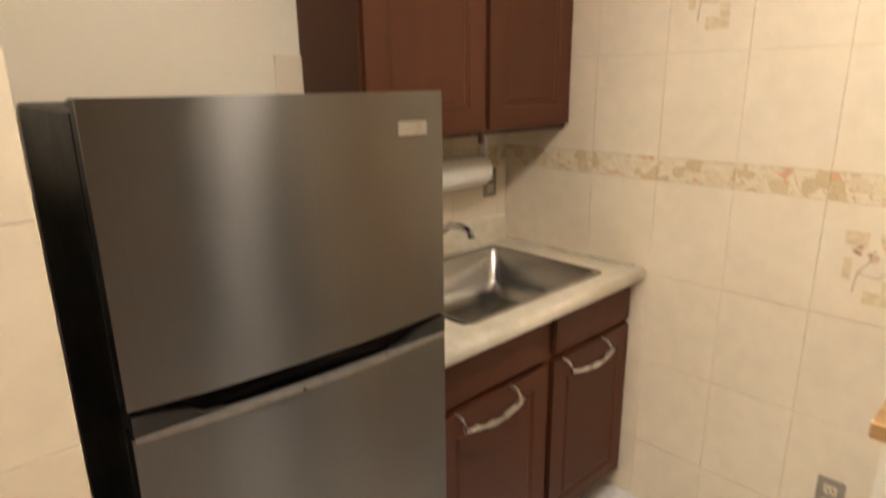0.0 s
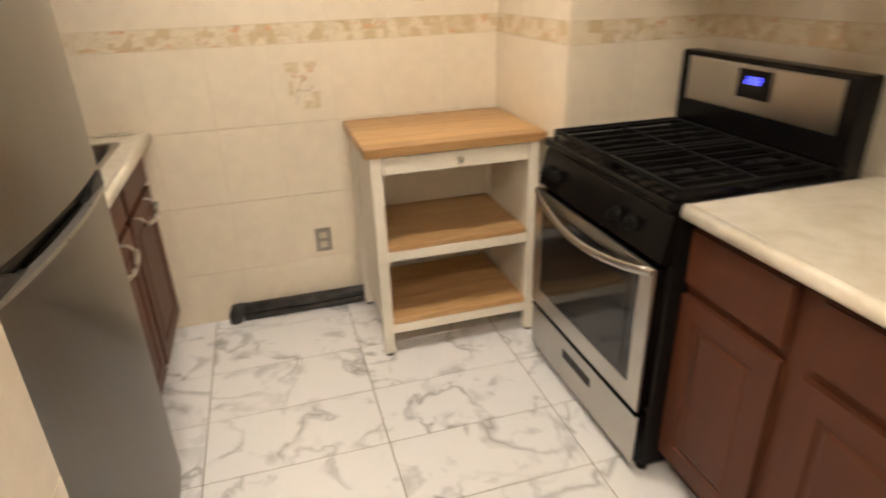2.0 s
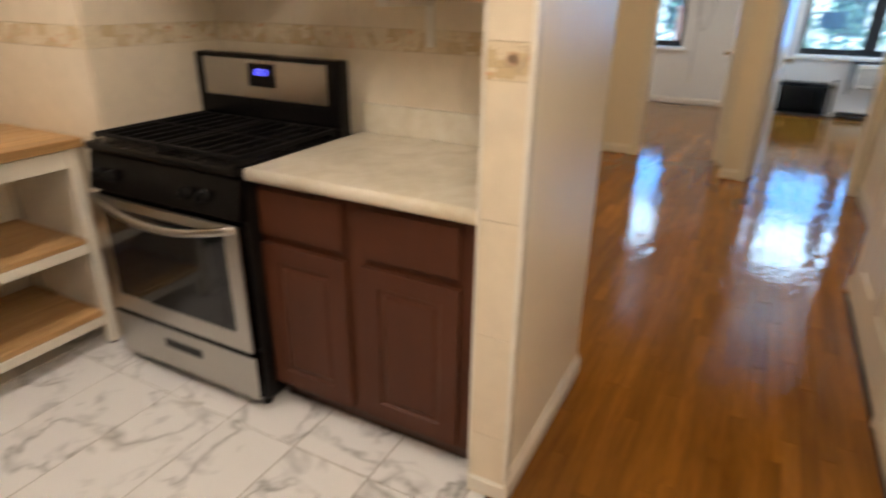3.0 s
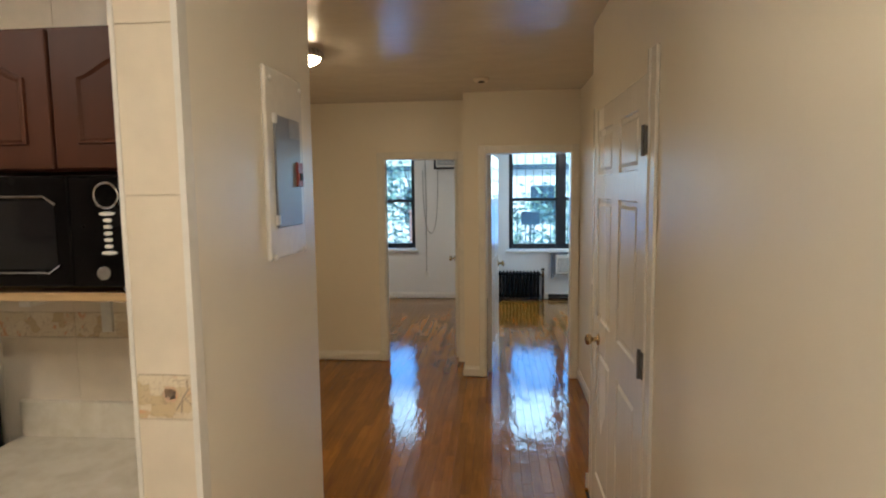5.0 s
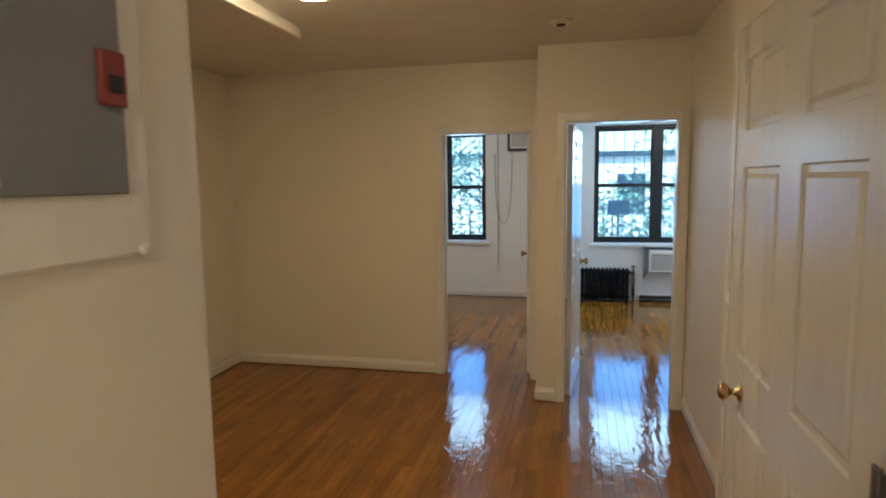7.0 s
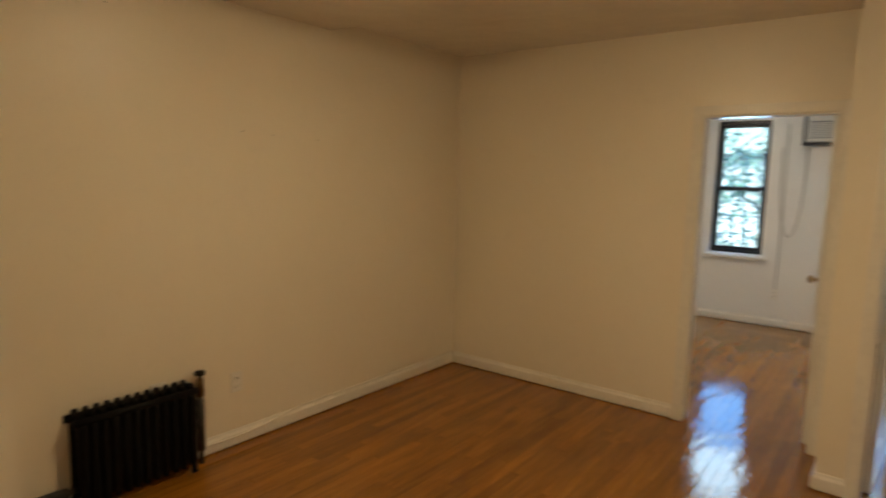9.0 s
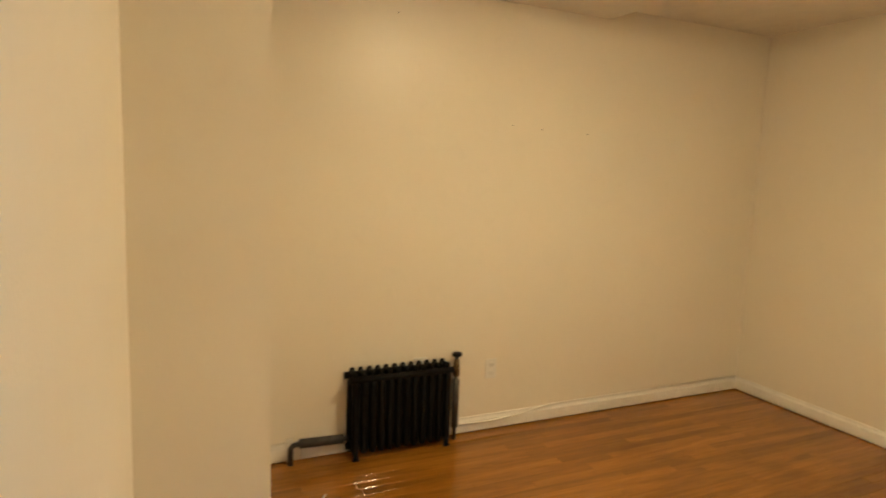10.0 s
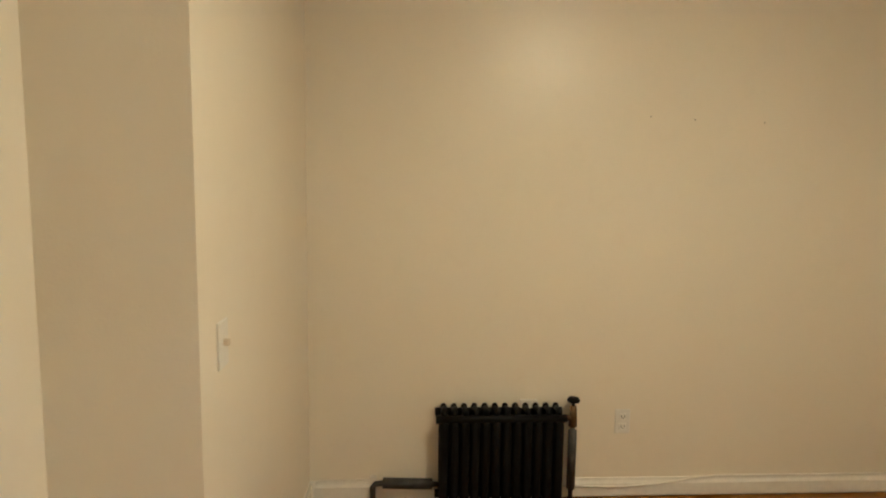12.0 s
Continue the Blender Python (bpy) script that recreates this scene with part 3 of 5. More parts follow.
door_trim("trim_door_1", -0.775, -0.055, 1.962, LIVING_SOUTH, 0.11)
door_trim("trim_door_2", -1.775, -1.03, 1.978, ENTRY_SOUTH, 0.11, w=0.055)
structure("trim_closet", boxes((CLOSET_X, -1.413, 0, CLOSET_X + 0.018, -1.387, 2.10), (CLOSET_X, -1.387, 0, CLOSET_X + 0.012, -1.325, 2.10), (CLOSET_X, -2.56, 0, CLOSET_X + 0.006, -2.505, 2.06), bev=0.003), TRIM, "white painted closet door casing", "trim")
structure("trim_tile_edge", boxes((STUB_E - 0.001, STUB_N, 0, STUB_E + 0.007, STUB_N + 0.011, H), (STUB_W - 0.006, STUB_N - 0.02, 0.08, STUB_W + 0.006, STUB_N + 0.012, H)), TRIM, "white plastic edging strip on tiled wall end", "trim")


# ---- doors ----
def six_panel_door(name, hinge, rz, w, h, label, knob_mat, cols=None, backset=0.075):
    """A moulded six-panel door hung at its hinge; the leaf runs along local +x, its faces towards -y and +y."""
    d = tagged(new(name), label, "door", kind="structure")
    d.matrix_world = pose(*hinge, 0, 0, rz)
    s = w / 0.93
    cols = cols or [(0.105 * s, 0.39 * s), (0.50 * s, 0.80 * s)]
    rows = [(0.20, 0.86), (1.015, 1.605), (1.715, h - 0.10)]
    panels = [(c0, r0, c1, r1) for c0, c1 in cols for r0, r1 in rows]
    bm = panel_slab(bmesh.new(), w, h, 0.036, panels, depth=0.009, width=0.034, both=True)
    part("leaf", bm, DOORPAINT, d)
    for side in (-1, 1):
        bm = bmesh.new()
        y = 0 if side < 0 else 0.036
        lathe(bm, [(0.030, 0), (0.030, side * 0.006), (0.012, side * 0.012), (0.011, side * 0.030), (0.022, side * 0.036), (0.029, side * 0.048), (0.026, side * 0.060), (0.010, side * 0.066)], 18, (w - backset, y, 0.915), "y")
        part("knob", bm, knob_mat, d, "brass door knob", True)
    return d


def hinge(bm, x, y, z):
    box(bm, x - 0.002, y - 0.032, z - 0.045, x + 0.004, y - 0.004, z + 0.045, 0.001)
    box(bm, x - 0.002, y + 0.004, z - 0.045, x + 0.004, y + 0.032, z + 0.045, 0.001)
    tube(bm, [(x + 0.006, y, z - 0.05), (x + 0.006, y, z + 0.05)], 0.007, 8)


six_panel_door("door_closet", (CLOSET_X - 0.032, -1.42, 0.008), -90, 1.075, 2.028, "closed white six-panel closet door with brass knob", BRASS, [(0.155, 0.485), (0.635, 0.975)], 0.165)
for z in (0.35, 1.07, 1.814):
    bm = bmesh.new()
    hinge(bm, 0, 0, 0)
    hg = part("hinge", bm, HINGE, None, "worn grey steel hinge")
    hg.matrix_world = pose(CLOSET_X + 0.019, -1.42, z)
    tagged(hg, "worn grey steel hinge on the closet door", "hinge", "closet hinges")
six_panel_door("door_1", (-0.762, LIVING_SOUTH - 0.12, 0.008), -86, 0.71, 1.94, "open white panel door with brass knob in bedroom", BRASS)
six_panel_door("door_2", (-1.085, ENTRY_SOUTH - 0.115, 0.008), -95, 0.72, 1.955, "open white panel door with brass knob in bedroom", BRASS)


# ---- windows ----
def sash_window(name, x0, x1, z0, z1, halves, label):
    """A black double-hung window in the outer wall, with frames, meeting rail, panes, sill and outer bars."""
    wdw = tagged(new(name), label, "window", kind="structure")
    wdw.matrix_world = pose(x0, ROOMS_SOUTH - 0.14, z0)
    w, h = x1 - x0, z1 - z0
    f = 0.036
    part("window_frame", boxes((0, 0, 0, f, 0.09, h), (w - f, 0, 0, w, 0.09, h), (f, 0, 0, w - f, 0.09, f), (f, 0, h - f, w - f, 0.09, h), bev=0.004), WINBLACK, wdw)
    n = halves
    mull = 0.105
    cell = (w - 2 * f - (n - 1) * mull) / n
    for i in range(n):
        a = f + i * (cell + mull)
        if i:
            part("mullion", boxes((a - mull, 0.0, f, a, 0.085, h - f), bev=0.004), WINBLACK, wdw)
        for lower in (True, False):
            s0, s1 = (f, h * 0.505) if lower else (h * 0.475, h - f)
            y = 0.05 if lower else 0.015
            g = 0.024
            sash = part("sash", boxes((a, y, s0, a + g, y + 0.03, s1), (a + cell - g, y, s0, a + cell, y + 0.03, s1), (a + g, y, s0, a + cell - g, y + 0.03, s0 + 0.036), (a + g, y, s1 - 0.036, a + cell - g, y + 0.03, s1), bev=0.003), WINBLACK, wdw)
            pane = part("pane", boxes((a + g, y + 0.012, s0 + 0.036, a + cell - g, y + 0.016, s1 - 0.036)), PANE, sash)
            pane.visible_shadow = False
    part("window_sill", boxes((-0.05, 0.085, -0.055, w + 0.05, 0.19, -0.012), bev=0.006), TRIM, wdw, "white painted sill")
    return wdw


sash_window("window_1", *W1, 1, "tall black double-hung window over garden trees")
sash_window("window_2", *W2, 2, "wide black paired double-hung window over garden trees")


def window_grille(x0, x1, z0, z1, label):
    g = thing("window_guard", (x0, ROOMS_SOUTH - 0.32, z0), 0, label, "window guard", "window guards")
    w, h = x1 - x0, z1 - z0
    n = max(4, int(w / 0.12))
    for i in range(n + 1):
        bm = bmesh.new()
        x = w * i / n
        tube(bm, [(x, 0, 0), (x, 0, h)], 0.006, 6)
        part("bar", bm, WINBLACK, g)
    for z in (0.04, h * 0.5, h - 0.04):
        bm = bmesh.new()
        box(bm, -0.06, -0.006, z - 0.012, w + 0.06, 0.006, z + 0.012)
        part("rail", bm, WINBLACK, g)
    for x in (0.0, w):
        bm = bmesh.new()
        tube(bm, [(x, 0, h - 0.04), (x, 0.075, h - 0.04)], 0.007, 6)
        part("bracket", bm, WINBLACK, g)


window_grille(W1[0], W1[1], W1[2], W1[3], "black iron bars outside the narrow window")
window_grille(W2[0], W2[1], W2[2], W2[3], "black iron bars outside the wide window")

# ---- kitchen: fridge ----
def make_fridge():
    f = thing("refrigerator", (0.482, 1.295, 0), -2.8, "brushed steel two-door refrigerator with black sides in niche", "refrigerator")
    w = 0.328
    part("body", boxes((-w, -0.27, 0.03, w, 0.33, 1.515), bev=0.006), STEEL_DARK, f)

    def bow(u, back=0.0):
        return (u * w, -0.322 + back - 0.022 * (1 - abs(u) ** 2.2))

    def bowed(z0, z1, name, label):
        """A door with a black core and a thin, softly bowed steel skin."""
        n = 18
        us = [-1 + 2 * i / n for i in range(n + 1)]
        bm = bmesh.new()
        extrude_profile(bm, [bow(u) for u in us] + [bow(u, 0.0065) for u in us[::-1]], "z", z0, z1)
        skin = part(name, bm, FRIDGE_STEEL, f, label)
        bm = bmesh.new()
        extrude_profile(bm, [(-w + 0.001, -0.272)] + [(x * 0.997, y) for x, y in (bow(u, 0.0068) for u in us)] + [(w - 0.001, -0.272)], "z", z0 + 0.002, z1 - 0.001)
        part("door_core", bm, STEEL_DARK, skin, "black door side")
        return skin
    bowed(1.05, 1.531, "freezer_door", "upper steel freezer door")
    lower = bowed(0.055, 1.0, "fridge_door", "lower steel door")
    bm = boxes((-w + 0.004, -0.312, 1.0, w - 0.004, -0.272, 1.05))
    part("handle_recess", bm, BLACK, f, "dark recessed grip between the doors")
    bm = bmesh.new()
    n = 56
    outline = []
    for i in range(n + 1):
        u = -1 + 2 * i / n
        outline.append((u * w * 0.985, -0.3265 - 0.022 * (1 - abs(u) ** 2.2)))
    for i in range(n + 1):
        u = 1 - 2 * i / n
        outline.append((u * w * 0.98, -0.306 - 0.022 * (1 - abs(u) ** 2.2)))
    extrude_profile(bm, outline, "z", 0.994, 1.004)
    part("grip_lip", bm, LOGO, lower, "bright steel lip")
    for s in (-1, 1):
        bm = bmesh.new()
        prof = [(s * (w - 0.003), 1.0045), (s * (w - 0.003), 1.041), (s * (w - 0.05), 1.034), (s * (w - 0.09), 1.024), (s * (w - 0.115), 1.009), (s * (w - 0.15), 1.0045)]
        extrude_profile(bm, prof[::s], "y", -0.327, -0.29)
        part("grip_end", bm, GRIP, f)
    part("badge", boxes((0.205, -0.3395, 1.447, 0.275, -0.331, 1.475), bev=0.002), LOGO, f, "small grey maker's badge")
    part("hinge_cover", boxes((-w + 0.01, -0.26, 1.515, -w + 0.09, -0.18, 1.527), bev=0.004), STEEL_DARK, f)
    for x in (-w + 0.05, w - 0.05):
        for y in (-0.24, 0.29):
            bm = bmesh.new()
            lathe(bm, [(0.02, 0), (0.02, 0.012), (0.012, 0.016), (0.012, 0.034)], 12, (x, y, 0))
            part("foot", bm, DARKSLOT, f)
    part("kick_plate", boxes((-w + 0.01, -0.285, 0.012, w - 0.01, -0.268, 0.05), bev=0.003), STEEL_DARK, f)
    return f


make_fridge()


# ---- kitchen cabinets ----
def arch_handle(bm, x0, x1, y, z, drop=0.045, out=0.042, r=0.008):
    """A bow pull: two thin posts standing out from the door and a thicker, gently sagging bow between."""
    for x in (x0 + 0.006, x1 - 0.006):
        tube(bm, [(x, y, z + 0.008), (x, y - out * 0.6, z + 0.002), (x, y - out, z - 0.02)], r * 0.55, 8)
    pts = []
    for i in range(11):
        u = i / 10
        pts.append((x0 + (x1 - x0) * u, y - out - 0.012 * math.sin(math.pi * u), z - 0.02 - drop * math.sin(math.pi * u) * 0.32))
    tube(bm, pts, r * 1.1, 8)


def cab_front(bm, x0, z0, x1, z1, t=0.019, inset=0.055, arch=False):
    panel_slab(bm, x1 - x0, z1 - z0, t, [(inset, inset, x1 - x0 - inset, z1 - z0 - inset)] if inset else [], depth=0.006, width=0.026)


def sink_base():
    c = thing("sink_cabinet", (0.83, 1.045, 0), 0, "red-brown wooden sink base cabinet with two doors", "cabinet", "kitchen cabinets")
    w = 0.975
    part("body", boxes((0, 0.02, 0.09, w, 0.61, 0.70), (0, 0.02, 0.70, w, 0.04, 0.872), (w - 0.018, 0.04, 0.70, w, 0.61, 0.872), (0, 0.04, 0.70, 0.018, 0.61, 0.872)), CABINET, c)
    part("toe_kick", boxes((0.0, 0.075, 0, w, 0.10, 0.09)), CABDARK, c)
    for x0, x1, hx in ((0.012, 0.48, 0.195), (0.515, 0.958, 0.672)):
        bm = bmesh.new()
        cab_front(bm, x0, 0.722, x1, 0.858, inset=0)
        bmesh.ops.bevel(bm, geom=[e for e in bm.edges], offset=0.005, segments=2, affect="EDGES")
        dr = part("drawer_front", bm, CABINET, c)
        dr.location = (x0, 0, 0.722)
        bm = bmesh.new()
        cab_front(bm, x0, 0.10, x1, 0.70, inset=0.06)
        door = part("door", bm, CABINET, c)
        door.location = (x0, 0, 0.10)
        bm = bmesh.new()
        arch_handle(bm, hx - x0 - 0.118, hx - x0 + 0.118, 0, 0.592)
        part("handle", bm, NICKEL, door, "curved brushed nickel pull", True)
    return c


sink_base()


def worktop_sink():
    """A laminate worktop with a rolled front edge, an opening for the bowl and an upstand."""
    c = thing("sink_worktop", (0.825, 1.0, 0.872), 0, "cream laminate worktop with backsplash on the sink cabinet", "worktop", "kitchen worktops")
    w, d, t = 0.983, 0.657, 0.04
    hole = (0.185, 0.095, 0.83, 0.585)
    bm = boxes((0, 0.02, 0, hole[0], d, t), (hole[2], 0.02, 0, w, d, t), (hole[0], 0.02, 0, hole[2], hole[1], t), (hole[0], hole[3], 0, hole[2], d, t))
    part("top", bm, LAMINATE, c)
    bm = bmesh.new()
    prof = [(0.02, 0.0), (0.006, 0.002), (0.0, 0.012), (0.0, 0.03), (0.006, 0.041), (0.016, 0.0445), (0.024, 0.0405)]
    extrude_profile(bm, prof, "x", 0, w)
    part("front_edge", bm, LAMINATE, c, "", True)
    part("backsplash", boxes((0, d - 0.02, t, w - 0.02, d, t + 0.105), bev=0.006, seg=2), LAMINATE, c)
    part("side_edge", boxes((w - 0.02, 0.05, t, w, d, t + 0.012), bev=0.004), LAMINATE, c)
    s = thing("kitchen_sink", (0.825 + hole[0], 1.0 + hole[1], 0.872 + t), 0, "stainless steel single-bowl sink set in the worktop", "sink")
    W, D = hole[2] - hole[0], hole[3] - hole[1]
    bm = bmesh.new()

    def ring(inset, z, r, n=5):
        vs = []
        for cx, cy, a0 in ((W - inset - r, D - inset - r, 0), (inset + r, D - inset - r, 90), (inset + r, inset + r, 180), (W - inset - r, inset + r, 270)):
            for k in range(n + 1):
                a = radians(a0 + 90 * k / n)
                vs.append(bm.verts.new((cx + r * math.cos(a), cy + r * math.sin(a), z)))
        return vs
    rings = [ring(-0.014, 0.001, 0.03), ring(-0.012, 0.005, 0.03), ring(0.004, 0.004, 0.03), ring(0.012, -0.004, 0.035), ring(0.02, -0.12, 0.045), ring(0.045, -0.165, 0.06), ring(0.10, -0.172, 0.06), ring(0.19, -0.176, 0.03)]
    for a, b2 in zip(rings, rings[1:]):
        for k in range(len(a)):
            bm.faces.new((a[k], a[(k + 1) % len(a)], b2[(k + 1) % len(a)], b2[k]))
    bm.faces.new(rings[-1])
    part("bowl", bm, SINKSTEEL, s, "", True)
    bm = bmesh.new()
    lathe(bm, [(0.045, -0.1755), (0.045, -0.172), (0.036, -0.171), (0.03, -0.174), (0.008, -0.1745)], 20, (W / 2, D / 2, 0))
    part("drain", bm, CHROME, s, "round chrome strainer", True)
    fct = thing("faucet", (1.37, 1.618, 0.912), 0, "chrome single-lever kitchen faucet behind the sink", "faucet")
    bm = bmesh.new()
    lathe(bm, [(0.032, 0), (0.032, 0.008), (0.024, 0.014), (0.022, 0.07), (0.018, 0.085)], 18)
    part("base", bm, CHROME, fct, "", True)
    bm = bmesh.new()
    tube(bm, [(0, 0, 0.05), (0, -0.03, 0.11), (0, -0.08, 0.145), (0, -0.14, 0.15), (0, -0.18, 0.135), (0, -0.19, 0.115)], [0.015, 0.014, 0.013, 0.012, 0.012, 0.013], 12)
    part("spout", bm, CHROME, fct, "", True)
    bm = bmesh.new()
    tube(bm, [(0, 0, 0.085), (0, 0.005, 0.105), (0.01, -0.02, 0.16)], [0.016, 0.012, 0.006], 10)
    part("lever", bm, CHROME, fct, "", True)


worktop_sink()


def upper_north():
    c = thing("wall_cabinet", (0.885, 1.35, 1.395), 0, "red-brown wooden wall cabinet above the sink", "cabinet", "kitchen cabinets")
    w, h = 0.918, 0.76
    part("body", boxes((0, 0.019, 0, w, 0.31, h)), CABINET, c)
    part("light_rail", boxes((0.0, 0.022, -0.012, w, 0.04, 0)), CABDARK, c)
    part("hook", boxes((0.46, 0.015, -0.04, 0.475, 0.03, 0.0), bev=0.002), CABDARK, c)
    for x0, x1 in ((0.008, 0.462), (0.486, 0.91)):
        bm = bmesh.new()
        cab_front(bm, x0, 0.006, x1, h - 0.006, inset=0.065)
        d = part("door", bm, CABINET, c)
        d.location = (x0, 0, 0.006)
    return c


upper_north()
roll = thing("paper_towel", (1.43, 1.565, 1.235), 0, "white paper towel roll hung under the wall cabinet", "paper towel")
bm = bmesh.new()
lathe(bm, [(0.02, -0.13), (0.058, -0.13), (0.060, -0.125), (0.060, 0.125), (0.058, 0.13), (0.02, 0.13)], 28, (0, 0, 0), "x")
part("roll", bm, PAPER, roll, "", True)
part("holder", boxes((-0.15, -0.012, -0.012, -0.14, 0.012, 0.175), (0.14, -0.012, -0.012, 0.15, 0.012, 0.175), (-0.15, -0.012, 0.163, 0.15, 0.012, 0.175)), PLASTIC, roll)


def outlet(name, m, plate, face, label, duplex=True, group="outlets"):
    """A wall plate in the local xz plane facing -y, with two sockets and a screw."""
    o = new(name)
    o.matrix_world = m
    tagged(o, label, "outlet", group)
    part("plate", boxes((-0.036, -0.006, -0.058, 0.036, 0, 0.058), bev=0.003, seg=2), plate, o)
    for z in (-0.024, 0.024):
        so = part("socket", boxes((-0.017, -0.009, z - 0.015, 0.017, -0.005, z + 0.015), bev=0.003), face, o)
        part("slot", boxes((-0.009, -0.0095, z - 0.004, -0.006, -0.0088, z + 0.006), (0.006, -0.0095, z - 0.004, 0.009, -0.0088, z + 0.006), (-0.002, -0.0095, z - 0.011, 0.002, -0.0088, z - 0.007)), DARKSLOT, so)
    bm = bmesh.new()
    lathe(bm, [(0.0035, -0.0075), (0.0035, -0.005)], 8, (0, 0, 0), "y")
    part("screw", bm, plate, o)
    return o


TILE_OUT = 0.008
outlet("wall_outlet", pose(EAST - TILE_OUT, 0.362, 0.345, 0, 0, -90), PLATE, OLDPLASTIC, "metal-plated outlet in the tiled wall above the pipe")
outlet("wall_outlet", pose(1.70, KITCHEN_NORTH - TILE_OUT, 1.16), PLATE, OLDPLASTIC, "metal-plated outlet in the tiles above the backsplash")
outlet("wall_outlet", pose(EAST, -2.996, 0.37, 0, 0, -90), PLASTIC, PLASTIC, "white plastic outlet above the living room baseboard")


# ---- kitchen cart ----
def make_cart():
    c = thing("kitchen_cart", (1.51, -0.138, 0), 0, "white kitchen cart with butcher-block top and two shelves", "kitchen cart")
    hx, hy = 0.265, 0.36
    n = 7
    for i in range(n):
        a = -hx + 2 * hx * i / n
        part("stave", boxes((a + 0.0004, -hy, 0.862, a + 2 * hx / n - 0.0004, hy, 0.897), bev=0.0016), BUTCHER, c)
    lx, ly = 0.233, 0.316
    for x in (-lx, lx):
        for y in (-ly, ly):
            leg = part("leg", boxes((x - 0.022, y - 0.022, 0.012, x + 0.022, y + 0.022, 0.862), bev=0.003), CARTWHITE, c)
            bm = bmesh.new()
            lathe(bm, [(0.016, 0), (0.018, 0.004), (0.016, 0.013)], 12, (x, y, 0))
            part("foot", bm, DARKSLOT, leg, "black rubber foot")
    for y in (-ly, ly):
        part("side_panel", boxes((-lx + 0.022, y - 0.008, 0.13, lx - 0.022, y + 0.008, 0.862)), CARTWHITE, c)
    part("back_panel", boxes((lx - 0.006, -ly + 0.022, 0.44, lx + 0.004, ly - 0.022, 0.862)), CARTWHITE, c)
    for z0, z1 in ((0.118, 0.166), (0.448, 0.492)):
        part("rail", boxes((-lx - 0.016, -ly + 0.022, z0 - 0.014, -lx + 0.004, ly - 0.022, z0 + 0.026), bev=0.002), CARTWHITE, c)
        sh = part("shelf", boxes((-lx - 0.014, -ly + 0.022, z0 + 0.0265, lx + 0.012, ly - 0.022, z1 + 0.004), bev=0.002), BUTCHER, c, "solid wood shelf board")
    dr = part("drawer", boxes((-lx - 0.018, -ly + 0.026, 0.79, -lx - 0.002, ly - 0.026, 0.857), bev=0.002), CARTWHITE, c)
    part("drawer_box", boxes((-lx, -ly + 0.04, 0.795, lx - 0.02, ly - 0.04, 0.85)), CARTWHITE, c)
    bm = bmesh.new()
    lathe(bm, [(0.006, -0.018), (0.006, -0.028), (0.014, -0.034), (0.016, -0.042), (0.010, -0.048)], 14, (-lx, 0, 0.824), "x")
    part("knob", bm, CHROME, dr, "round steel knob", True)
    return c


make_cart()


